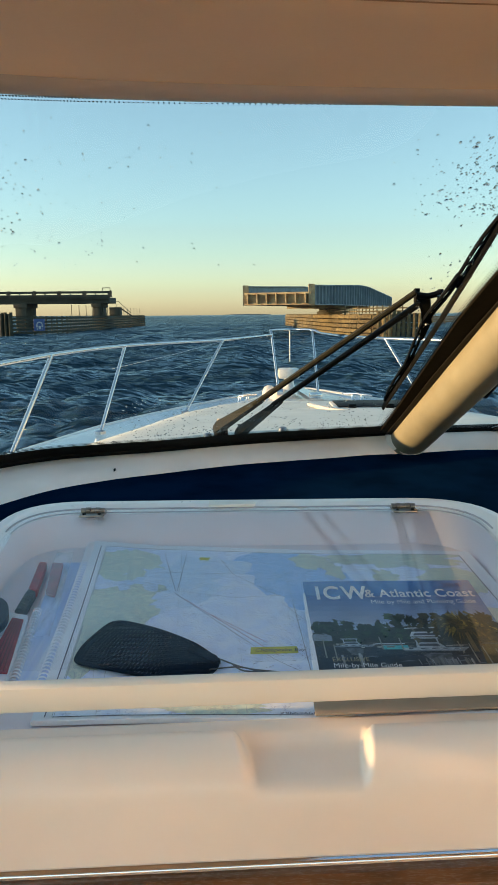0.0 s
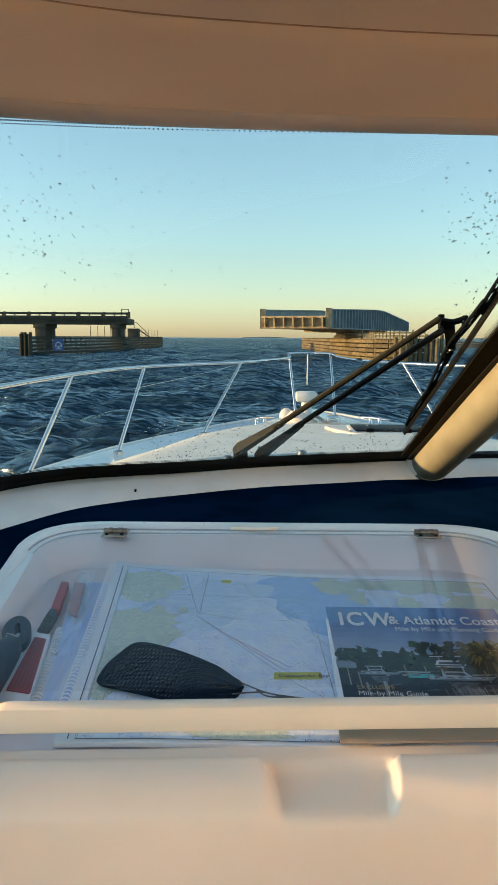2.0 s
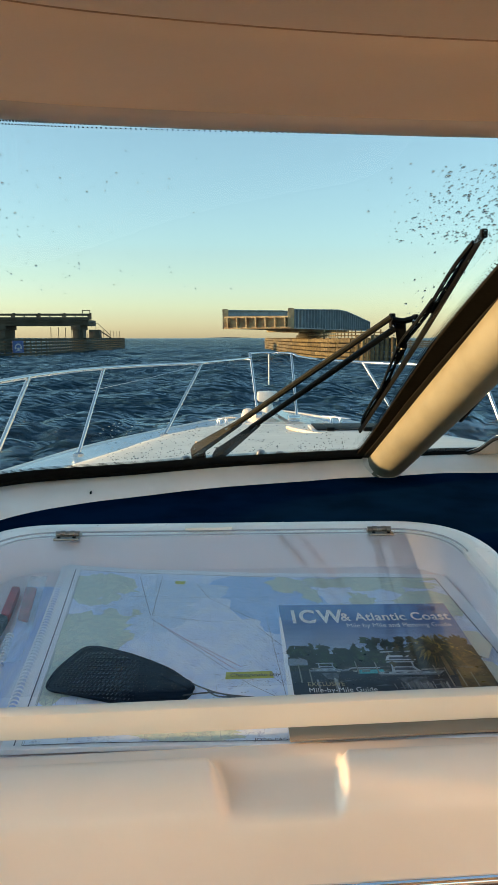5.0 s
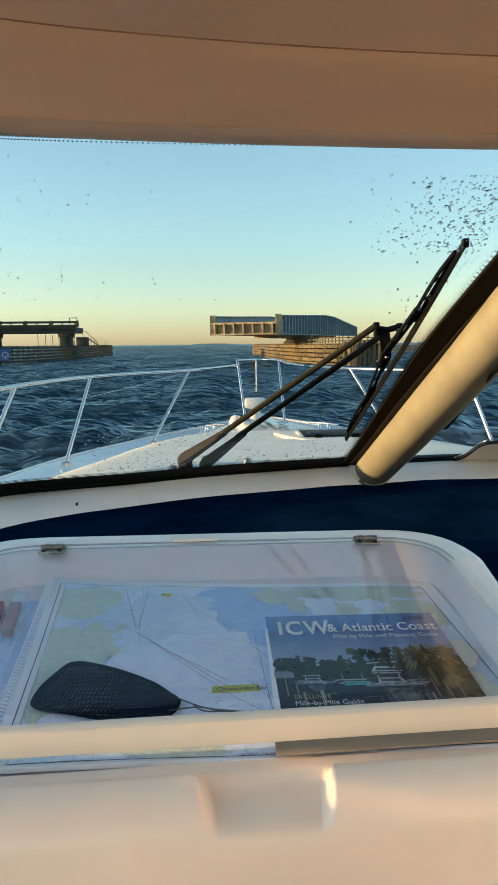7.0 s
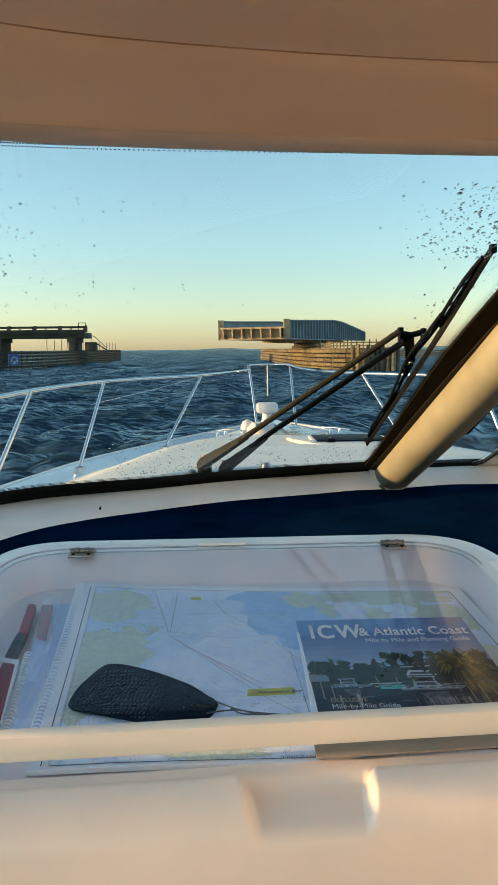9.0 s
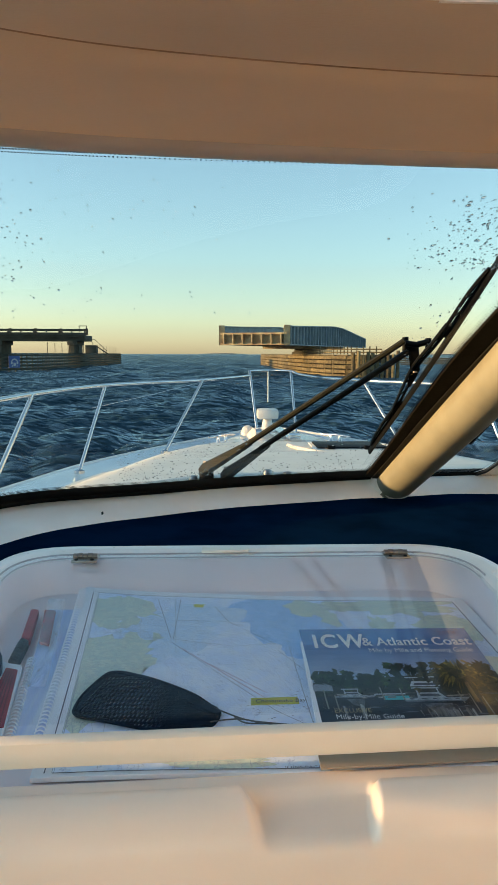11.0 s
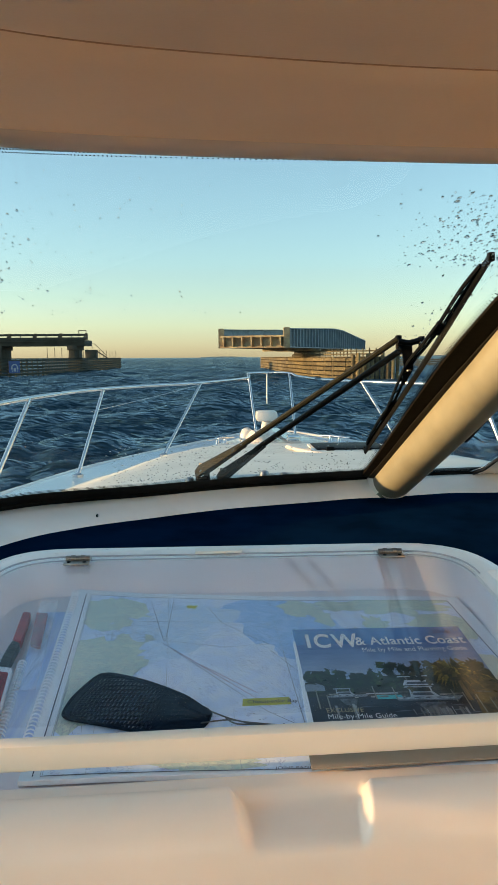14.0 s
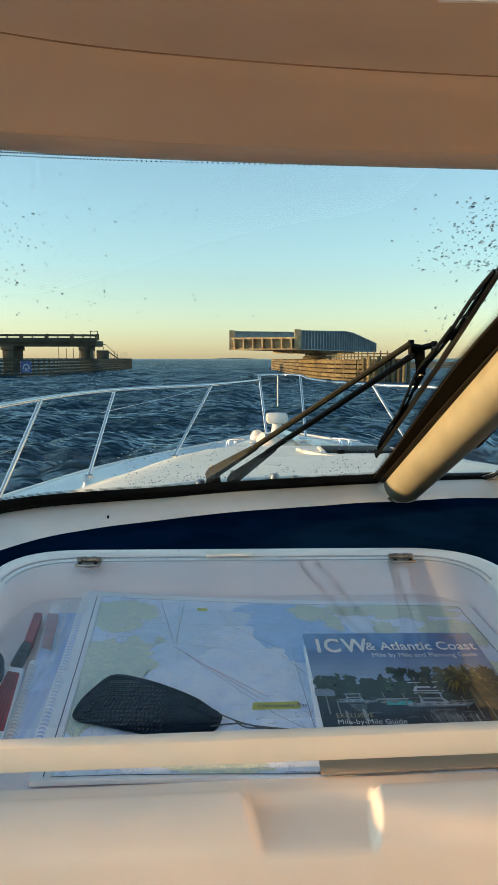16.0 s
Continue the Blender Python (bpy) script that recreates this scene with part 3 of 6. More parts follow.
HEAD_LOW = [(-0.62, 0.60), (-0.53, 0.68), (-0.46, 0.745), (-0.385, 0.79), (-0.31, 0.822), (-0.23, 0.842), (-0.14, 0.860), (0.0, 0.877), (0.16, 0.891), (0.31, 0.901), (0.48, 0.905), (0.64, 0.905), (0.9, 0.89), (1.15, 0.84), (1.35, 0.75), (1.5, 0.60)]
L0 = spline([(x, y, 2.262) for x, y in LIP_LOW], 6)
L1 = spline([(x, y, 2.297) for x, y in LIP_TOP], 6)
H0 = spline([(x, y, 2.8435) for x, y in HEAD_LOW], 6)


def glass_at(u, v, out=0.0):
    """A place on the windscreen: u along it (0 port, 1 starboard), v up it."""
    k = u * (len(L1) - 1)
    i = min(int(k), len(L1) - 2)
    a, b = L1[i].lerp(L1[i + 1], k - i), H0[i].lerp(H0[i + 1], k - i)
    a = a + Vector((0, 0.03, -0.01))
    p = a.lerp(b, v) + Vector((0, 0.25, 0.42)).normalized() * 0.018 * math.sin(math.pi * v)
    if out:
        t = L1[i + 1] - L1[i]
        nrm = (b - a).cross(t)
        nrm = nrm if nrm.z > 0 else -nrm
        p = p + nrm.normalized() * out
    return p


dash = thing("dashboard", (0.4, 1.2, 2.2), "moulded boat dashboard with navy vinyl pad and cream front", "dashboard", kind="structure")
rows = []
for p, q in zip(L0, L1):
    d = q - p
    rows.append([(p.x - d.x * 0.15, p.y - d.y * 0.15, 2.25), (p.x, p.y, 2.2625), (p.x + d.x * 0.12, p.y + d.y * 0.12, 2.270), (p.x + d.x * 0.42, p.y + d.y * 0.42, 2.279), (p.x + d.x * 0.75, p.y + d.y * 0.75, 2.290), (q.x, q.y, 2.297), (q.x + d.x * 0.9, q.y + d.y * 0.9 + 0.02, 2.285), (q.x + d.x * 1.5, q.y + d.y * 1.5 + 0.03, 2.2)])
part("windscreen_ledge", sheet(rows, 0.02), M_LIP, dash, "grey-white moulded windscreen ledge")
RIM = round_quad([(-0.360, 0.62), (0.414, 0.655), (0.418, 1.188), (-0.364, 1.182)], (0.02, 0.02, 0.15, 0.12), 10)


def rim_towards(p):
    """Where the line from p to the locker's middle meets the locker's rim."""
    c = Vector((0.02, 0.86))
    a = Vector((p.x, p.y)) - c
    best = 0.0
    for e, f in zip(RIM, RIM[1:] + RIM[:1]):
        d = f - e
        den = a.x * d.y - a.y * d.x
        if abs(den) > 1e-9:
            w = e - c
            t, k = (w.x * d.y - w.y * d.x) / den, (w.x * a.y - w.y * a.x) / den
            if t > 0 and -1e-6 <= k <= 1.000001:
                best = max(best, t)
    return c + a * best


rows = []
for p in [Vector((-0.95, 0.60, 0)), Vector((-0.95, 0.80, 0))] + L0 + [Vector((1.75, 0.8, 0)), Vector((1.6, 0.62, 0))]:
    q = rim_towards(p)
    rows.append([(x, y, 2.2585 + 0.003 * noise.noise((x * 6, y * 6, 0))) for x, y in [(p.x * (1 - k) + q.x * k, p.y * (1 - k) + q.y * k + 0.003 * (1 - k)) for k in np.linspace(0, 1, 14)]])
part("pad", sheet(rows), M_NAVY, dash, "dark navy vinyl dashboard pad")

part("scuff_mark", box(bmesh.new(), (-0.2745, 1.5420, 2.2740), (-0.2715, 1.5520, 2.2790)), M_BLACK, dash, "small dark scuff mark", smooth=False)
# cream front moulding, with a finger notch under the lid's handle
BLOCK = [(0.662, 2.190), (0.6525, 2.2115), (0.648, 2.2125), (0.6345, 2.2120), (0.6290, 2.2128), (0.6245, 2.2190), (0.6190, 2.2226), (0.610, 2.2232), (0.599, 2.2205), (0.5885, 2.2150), (0.5800, 2.206), (0.5752, 2.198), (0.5728, 2.1915), (0.5716, 2.186), (0.569, 2.175), (0.565, 2.150), (0.562, 2.130)]
NOTCH = [(0.662, 2.190), (0.6525, 2.2115), (0.648, 2.2125), (0.6345, 2.2120), (0.6290, 2.2105), (0.6240, 2.2060), (0.6180, 2.2030), (0.611, 2.2012), (0.602, 2.1992), (0.592, 2.1970), (0.584, 2.1950), (0.5775, 2.1925), (0.5737, 2.1895), (0.5718, 2.1855), (0.569, 2.175), (0.565, 2.150), (0.562, 2.130)]


def lean(x, y, z):
    return (x, y + 0.045 * x, z + 0.006 * x)


def step01(a, b, x):
    k = min(1.0, max(0.0, (x - a) / (b - a)))
    return k * k * (3 - 2 * k)


xs = sorted(set([round(v, 4) for v in np.concatenate([np.linspace(-0.95, -0.045, 22), np.linspace(-0.012, 0.036, 40), np.linspace(0.040, 0.104, 9), np.linspace(0.105, 0.143, 60), np.linspace(0.14, 1.5, 24)])]))
rows = []
for x in xs:
    row = []
    for j, (b, n) in enumerate(zip(BLOCK, NOTCH)):
        f = j / (len(BLOCK) - 1)
        k = step01(-0.013 + 0.0375 * f, 0.008 + 0.0275 * f, x) * (1 - step01(0.1275 - 0.0185 * f, 0.1420 - 0.0220 * f, x))
        row.append(lean(x, b[0] * (1 - k) + n[0] * k, b[1] * (1 - k) + n[1] * k))
    rows.append(row)
part("front_moulding", sheet(rows), M_CREAM, dash, "cream gelcoat front moulding with finger notch")
part("chrome_strip", tube(bmesh.new(), [lean(x, 0.563, 2.128) for x in np.linspace(-0.95, 1.5, 20)], 0.006, 10), M_CHROME, dash, "bright chrome trim strip")
bm = bmesh.new()
sheet([[lean(x, 0.574, 2.126), lean(x, 0.552, 2.124), lean(x, 0.545, 2.115), lean(x, 0.548, 2.09), lean(x, 0.56, 2.06), lean(x, 0.575, 1.9), lean(x, 0.58, 1.0)] for x in np.linspace(-0.95, 1.5, 12)], bm=bm)
part("lower_panel", bm, M_TEAK, dash, "varnished dark wooden lower panel")


def slope(x, y):
    """The floor of the chart locker."""
    return 2.153 + 0.08 * y


def lid_z(x, y):
    return 2.2285 + 0.058 * y


# ---- chart locker ----
locker = thing("chart_locker", (0.02, 0.9, 2.2), "white moulded chart locker with a clear acrylic lid", "chart locker")
OUT = round_quad([(-0.368, 0.62), (0.424, 0.655), (0.427, 1.196), (-0.372, 1.190)], (0.02, 0.02, 0.15, 0.12), 10)
MID = round_quad([(-0.345, 0.64), (0.380, 0.668), (0.388, 1.165), (-0.350, 1.158)], (0.02, 0.02, 0.115, 0.105), 10)
INN = round_quad([(-0.330, 0.645), (0.366, 0.672), (0.374, 1.142), (-0.336, 1.134)], (0.02, 0.02, 0.105, 0.095), 10)
FLO = round_quad([(-0.318, 0.645), (0.354, 0.672), (0.362, 1.115), (-0.324, 1.108)], (0.02, 0.02, 0.09, 0.08), 10)
n = len(OUT)
bm = bmesh.new()
loops = []
for o, z in ((OUT, lambda p: 2.235), (OUT, lambda p: lid_z(*p) - 0.004), ([a.lerp(b, 0.25) for a, b in zip(OUT, MID)], lambda p: lid_z(*p) + 0.0015), ([a.lerp(b, 0.85) for a, b in zip(OUT, MID)], lambda p: lid_z(*p) + 0.001), (MID, lambda p: lid_z(*p) - 0.003), (INN, lambda p: lid_z(*p) - 0.005), ([a.lerp(b, 0.25) for a, b in zip(INN, FLO)], lambda p: lid_z(*p) - 0.011), ([a.lerp(b, 0.8) for a, b in zip(INN, FLO)], lambda p: slope(*p) + 0.008), (FLO, lambda p: slope(*p))):
    loops.append([bm.verts.new((p[0], p[1], min(z(p), 2.202) if p[1] < 0.68 and o is not FLO else z(p))) for p in o])
for a, b in zip(loops[5:], loops[6:]):
    for i in range(n):
        bm.faces.new((a[i], a[(i + 1) % n], b[(i + 1) % n], b[i]))
bm.faces.new(loops[-1])
rim_bm = bmesh.new()
copies = [[rim_bm.verts.new(v.co) for v in lp] for lp in loops[:6]]
for a, b in zip(copies, copies[1:]):
    for i in range(n):
        rim_bm.faces.new((a[i], a[(i + 1) % n], b[(i + 1) % n], b[i]))
bmesh.ops.delete(bm, geom=[v for lp in loops[:5] for v in lp], context="VERTS")
part("tray", bm, M_TRAY, locker, "white plastic tray tinted pink for reflected cabin light")
part("rim", rim_bm, M_RIM, locker, "raised white rim")
lid = part("lid", prism(bmesh.new(), round_quad([(-0.334, 0.650), (0.366, 0.690), (0.376, 1.148), (-0.340, 1.140)], (0.015, 0.015, 0.10, 0.09), 8), lambda x, y: lid_z(x, y) - 0.004, lambda x, y: lid_z(x, y) + 0.001), M_LID, locker, "clear acrylic lid")
lid.visible_shadow = False
M_SEAL = material("grey_foam_seal", (0.50, 0.50, 0.52), 0.7, vary=0.1, scale=40)
SEAL = [a.lerp(b, 0.25) for a, b in zip(MID, INN)]
SEAL = [p for p in SEAL if p.y > 0.70]
part("seal", tube(bmesh.new(), [(p.x, p.y, lid_z(p.x, p.y) - 0.0025) for p in SEAL], 0.0015, 6), M_SEAL, locker, "thin grey lid seal")
GROOVE = [a.lerp(b, 0.95) for a, b in zip(MID, INN) if b.y > 0.70]
part("seal", tube(bmesh.new(), [(p.x, p.y, lid_z(p.x, p.y) - 0.0030) for p in GROOVE], 0.0011, 6), M_SEAL, locker, "thin grey lid seal")
bm = bmesh.new()
rows = []
for x in sorted([-0.2645 + 0.0275 * (1 - math.cos(a)) for a in np.linspace(0, 1.5, 12)] + list(np.linspace(-0.236, 0.44, 28))):
    e = max(0.0, 1 - (x + 0.2645) / 0.0275)
    rise = max(0.02, math.sqrt(max(0.0, 1 - e * e)))
    sec = [(0.661, 0), (0.654, 0), (0.6525, 0.0020), (0.652, 0.0155), (0.653, 0.0245), (0.656, 0.0270), (0.664, 0.0275), (0.667, 0.0265), (0.667, 0.0150), (0.661, 0)]
    rows.append([lean(x, y, 2.2275 + z * rise) for y, z in sec])
sheet(rows, bm=bm)
for r in (rows[0], rows[-1]):
    bm.faces.new([bm.verts.new(p) for p in r[:-1]])
bmesh.ops.remove_doubles(bm, verts=bm.verts, dist=0.00005)
part("handle_bar", bm, material("cream_bar_plastic", (0.88, 0.79, 0.66), 0.35, vary=0.03, scale=5, bump=0.02), lid, "cream plastic handle bar")


M_HINGE = material("tarnished_steel", (0.34, 0.30, 0.27), 0.3, 1.0, vary=0.15, scale=60, bump=0.05)


def hinge(x, y):
    z = lid_z(x, y)
    h = part("hinge", box(bmesh.new(), (x - 0.019, y - 0.022, z + 0.0012), (x + 0.019, y + 0.016, z + 0.0045), 0.0008), M_HINGE, locker, "tarnished steel hinge")
    for k in range(5):
        part("knuckle", tube(bmesh.new(), [(x - 0.019 + 0.0076 * k, y, z + 0.0062 + 0.0008 * (k % 2)), (x - 0.0122 + 0.0076 * k, y, z + 0.0062 + 0.0008 * (k % 2))], 0.0048, 10), M_HINGE, h)
    for dx, dy in ((-0.012, 0.010), (0.012, 0.010), (-0.012, -0.015), (0.012, -0.015)):
        part("screw", tube(bmesh.new(), [(x + dx, y + dy, z + 0.003), (x + dx, y + dy, z + 0.0060)], 0.003, 8), M_BLACK, h)


hinge(-0.228, 1.118)
hinge(0.266, 1.128)
part("stop_tab", prism(bmesh.new(), round_quad([(-0.047, 1.147), (0.030, 1.149), (0.030, 1.165), (-0.047, 1.166)], (0.002, 0.007, 0.007, 0.002)), lambda x, y: lid_z(x, y) + 0.001, lambda x, y: lid_z(x, y) + 0.005), material("off_white_plastic", (0.86, 0.84, 0.77), 0.4, vary=0.04), locker, "small off-white plastic stop tab")

# ---- charts and books in the locker ----
TL, TR, BR, BL = Vector((-0.224, 1.100)), Vector((0.353, 1.060)), Vector((0.376, 0.660)), Vector((-0.196, 0.652))


def page(u, v):
    """A place on the open chart: u from its binding, v from its near edge."""
    p = BL.lerp(BR, u).lerp(TL.lerp(TR, u), v)
    return p.x, p.y


def page_z(x, y):
    u = (x + 0.2) / 0.56
    return slope(x, y) + 0.0075 + 0.006 * max(0, 1 - u * 7) * max(0.0, (y - 0.9) / 0.2) + 0.0012 * math.sin(u * 9)


chart = thing("chart_book", (0.08, 0.9, 2.22), "spiral bound nautical chart book lying open in the locker", "chart book")
rows = [[(*page(u, v), page_z(*page(u, v))) for v in np.linspace(0, 1, 14)] for u in np.linspace(0, 1, 40)]
part("page", sheet(rows, 0.005), M_PAGE, chart, "white chart page with a printed border")
inset = lambda u, v: page(0.035 + 0.93 * u, 0.012 + 0.948 * v)
rows = [[(*inset(u, v), page_z(*inset(u, v)) + 0.0003) for v in np.linspace(0, 1, 14)] for u in np.linspace(0, 1, 40)]
part("printed_sea", sheet(rows), M_PAPER, chart, "pale blue printed chart area")


def patch(pts, mat, name, lift):
    """A printed patch on the chart, kept inside its border."""
    flat([inset(min(1, max(0, u)), min(1, max(0, v))) for u, v in pts], mat, chart, page_z, name, lift)


for k, (u, v, a, b) in enumerate([(0.49, 0.88, 0.11, 0.18), (0.57, 0.70, 0.11, 0.18), (0.68, 0.52, 0.11, 0.17), (0.19, 0.66, 0.12, 0.16), (0.30, 0.86, 0.10, 0.09), (0.78, 0.36, 0.10, 0.16)]):
    patch(blob(u, v, a, b, k + 1, 0.5), M_PALE if k > 2 else M_SHALLOW, "printed_shallows", 0.00036 + 0.00001 * k)
for k, (u, v, a, b) in enumerate([(0.07, 0.86, 0.09, 0.12), (0.06, 0.52, 0.11, 0.15), (0.02, 0.28, 0.05, 0.12), (0.14, 0.68, 0.05, 0.03), (0.58, 0.93, 0.05, 0.07), (0.63, 0.84, 0.025, 0.08), (0.68, 0.95, 0.06, 0.04), (0.84, 0.95, 0.14, 0.08), (0.95, 0.76, 0.09, 0.10), (0.70, 0.70, 0.02, 0.05), (0.30, 0.03, 0.10, 0.04), (0.76, 0.80, 0.03, 0.05)]):
    patch(blob(u, v, a, b, k + 11, 0.5, 80, 3.2), M_LAND, "printed_land", 0.00046 + 0.00001 * k)


def coastline(pts, w, name, mat, lift):
    """A thin printed line round a patch."""
    q = [Vector(inset(min(0.998, max(0.002, u)), min(0.998, max(0.002, v)))) for u, v in pts]
    q.append(q[0])
    rows = []
    for i, p in enumerate(q):
        d = q[min(i + 1, len(q) - 1)] - q[max(i - 1, 0)]
        d = d.normalized() if d.length > 1e-9 else Vector((1, 0))
        o = Vector((-d.y, d.x)) * w / 2
        rows.append([(*(p - o), page_z(*p) + lift), (*(p + o), page_z(*p) + lift)])
    part(name, sheet(rows), mat, chart, smooth=False)


M_FAINT = plain("printed_grey_line", (0.38, 0.43, 0.48), 0.6)
for k, (u, v, a, b) in enumerate([(0.07, 0.86, 0.09, 0.12), (0.06, 0.52, 0.11, 0.15), (0.02, 0.28, 0.05, 0.12), (0.14, 0.68, 0.05, 0.03), (0.58, 0.93, 0.05, 0.07), (0.63, 0.84, 0.025, 0.08), (0.68, 0.95, 0.06, 0.04), (0.84, 0.95, 0.14, 0.08), (0.95, 0.76, 0.09, 0.10), (0.70, 0.70, 0.02, 0.05)]):
    coastline(blob(u, v, a, b, k + 11, 0.5, 80, 3.2), 0.0005, "coastline", M_FAINT, 0.00066)
    coastline(blob(u, v, a * 0.6, b * 0.6, k + 31, 0.9, 50, 3.0), 0.0004, "contour_line", M_FAINT, 0.00066)
    coastline(blob(u, v, a * 1.35, b * 1.3, k + 51, 0.6, 60, 2.0), 0.0003, "depth_line", M_FAINT, 0.00066)
rq = random.Random(31)
for k in range(26):
    u, v = rq.random(), rq.random()
    coastline(blob(u, v, rq.uniform(0.02, 0.07), rq.uniform(0.02, 0.06), k + 90, 0.9, 44, 2.8), 0.00035, "contour_line", M_FAINT, 0.00066)
for r in (0.050, 0.044):
    coastline([(0.565 + r * math.cos(t), 0.30 + r * 1.25 * math.sin(t)) for t in np.linspace(0, 2 * math.pi, 49)[:-1]], 0.0004, "compass_rose", M_REDINK, 0.00068)


M_PENCIL = plain("soft_pencil", (0.15, 0.17, 0.23), 0.6)


def ruled(uv0, uv1, w=0.0006, mat=None, name="course_line"):
    steps = 8
    pts = [Vector(inset(uv0[0] + (uv1[0] - uv0[0]) * k / steps, uv0[1] + (uv1[1] - uv0[1]) * k / steps)) for k in range(steps + 1)]
    d = (pts[-1] - pts[0]).normalized()
    s = Vector((-d.y, d.x)) * w / 2
    rows = [[(*(p - s), page_z(*p) + 0.00070), (*(p + s), page_z(*p) + 0.00070)] for p in pts]
    part(name, sheet(rows), mat or M_PENCIL, chart, smooth=False)


for a, b in [((0.17, 0.98), (0.21, 0.66)), ((0.235, 0.98), (0.215, 0.66)), ((0.15, 0.80), (0.36, 0.80)), ((0.36, 0.80), (0.47, 0.64)), ((0.36, 0.62), (0.47, 0.645)), ((0.21, 0.66), (0.36, 0.62)),
             ((0.21, 0.64), (0.43, 0.25)), ((0.47, 0.60), (0.56, 0.36)), ((0.56, 0.38), (0.585, 0.50)), ((0.56, 0.38), (0.66, 0.30)), ((0.43, 0.25), (0.62, 0.02)), ((0.33, 0.92), (0.36, 0.80)), ((0.50, 0.60), (0.50, 0.1)), ((0.66, 0.52), (0.76, 0.30)), ((0.70, 0.36), (0.80, 0.44))]:
    ruled(a, b)
for k in range(7):
    ruled((0.14 * k + 0.08, 0.0), (0.14 * k + 0.08, 1.0), 0.0003, M_FAINT, "meridian")
for k in range(5):
    ruled((0.0, 0.2 * k + 0.1), (1.0, 0.2 * k + 0.1), 0.0003, M_FAINT, "parallel")
for a, b in [((0.235, 0.60), (0.36, 0.40)), ((0.36, 0.40), (0.44, 0.27)), ((0.30, 0.50), (0.42, 0.34))]:
    ruled(a, b, 0.0008, M_REDINK)
for a, b in [((0, 0), (1, 0)), ((0, 1), (1, 1)), ((-0.014, 0), (-0.014, 1)), ((1, 0), (1, 1))]:
    ruled(a, b, 0.0011, M_INK, "border_line")
for u in (-0.0005, 0.003):
    ruled((u, 0), (u, 1), 0.0005, M_FAINT, "inner_border_line")
# soundings: little marks that cannot be read
bm = bmesh.new()
rr = random.Random(5)
for k in range(520):
    u, v = rr.uniform(0.22, 0.8), rr.uniform(0.04, 0.75)
    if rr.random() < 0.4:
        u, v = u * 0.6 + 0.3, v * 0.6 + 0.05
    x, y = inset(u, v)
    w, h = rr.uniform(0.0005, 0.0013), rr.uniform(0.0003, 0.0006)
    z = page_z(x, y) + 0.00064
    bm.faces.new([bm.verts.new(p) for p in ((x - w, y - h, z), (x + w, y - h, z), (x + w, y + h, z), (x - w, y + h, z))])
part("sounding_marks", bm, M_PENCIL, chart, smooth=False)["kind"] = "stuff"
flat([(0.019, 0.772), (0.074, 0.775), (0.073, 0.790), (0.020, 0.787)], M_YELLOW, chart, page_z, "highlighter_stroke", 0.00072)
lettering("Chesapeake Bay", 0.024, 0.7765, 0.0098, M_INK, chart, page_z, shear=0.2, turn=2, lift=0.0014, width=0.9)
flat([inset(*p) for p in blob(0.285, 0.925, 0.016, 0.012, 3, 0.6)], M_YELLOW, chart, page_z, "highlighter_stroke", 0.00072)
lettering("JOINS PAGE", 0.048, 0.6595, 0.0060, M_INK, chart, page_z, lift=0.0014, width=1.15)
# wire binding along the left edge
for k in range(4, 58):
    v = 0.03 + 0.0165 * k
    p = BL.lerp(TL, v)
    c = Vector((p.x - 0.004, p.y, page_z(p.x, p.y) - 0.001))
    part("binding_ring", tube(bmesh.new(), [c + Vector((0.0055 * math.cos(a), 0.001 * math.sin(a), 0.004 * math.sin(a))) for a in np.linspace(-0.3, math.pi + 0.3, 7)], 0.0010, 5), M_PAGE, chart)

under = thing("spare_chart_book", (-0.24, 0.88, 2.22), "clear plastic covered spiral chart book under the open chart", "chart book")
book_edge = lambda y: -0.233 - 0.117 * (y - 0.715)
rows = [[(book_edge(y) + (-0.185 - book_edge(y)) * u, y, slope(0, y) + 0.0045) for y in np.linspace(0.69, 1.04, 4)] for u in np.linspace(0, 1, 6)]
part("cover", sheet(rows, 0.004), material("pale_blue_plastic", (0.38, 0.52, 0.86), 0.4, vary=0.15, scale=60, bump=0.02, second=(0.72, 0.80, 0.92), stretch=(1, 0.03, 1)), under, "pale blue plastic cover")
for k in range(30):
    y = 0.69 + 0.0068 * k
    c = Vector((book_edge(y) - 0.002, y, slope(0, y) + 0.0040))
    part("binding_ring", tube(bmesh.new(), [c + Vector((0.0055 * math.cos(a), 0.001 * math.sin(a), 0.0042 * math.sin(a))) for a in np.linspace(-0.3, math.pi + 0.3, 7)], 0.0010, 5), M_PAGE, under)
rows = [[(book_edge(y) + 0.001 + 0.026 * u, y, slope(0, y) + 0.0165 + 0.0012 * math.sin(9 * u)) for y in np.linspace(0.80, 1.05, 12)] for u in np.linspace(0, 1, 8)]
sleeve = part("plastic_sleeve", sheet(rows), clear("milky_plastic", (0.90, 0.94, 1.0), 0.22, 0.25, ior=1.2, most=0.5), under, "milky clear plastic sleeve")

flare = thing("flare_pack", (-0.26, 0.80, 2.22), "red and white flare pack lying beside the charts", "flare pack")
M_RED = material("red_label", (0.40, 0.030, 0.045), 0.5, vary=0.15, scale=40, bump=0.02)
M_GRIP = material("dark_grey_rubber", (0.040, 0.048, 0.055), 0.7, vary=0.2, scale=60, bump=0.1)


def lying(name, corners, z0, z1, mat, parent, label="", r=0.002):
    """A thin piece with rounded corners lying on the locker's floor."""
    return part(name, prism(bmesh.new(), round_quad(corners, (r, r, r, r), 4), lambda x, y: slope(x, y) + z0, lambda x, y: slope(x, y) + z1), mat, parent, label)


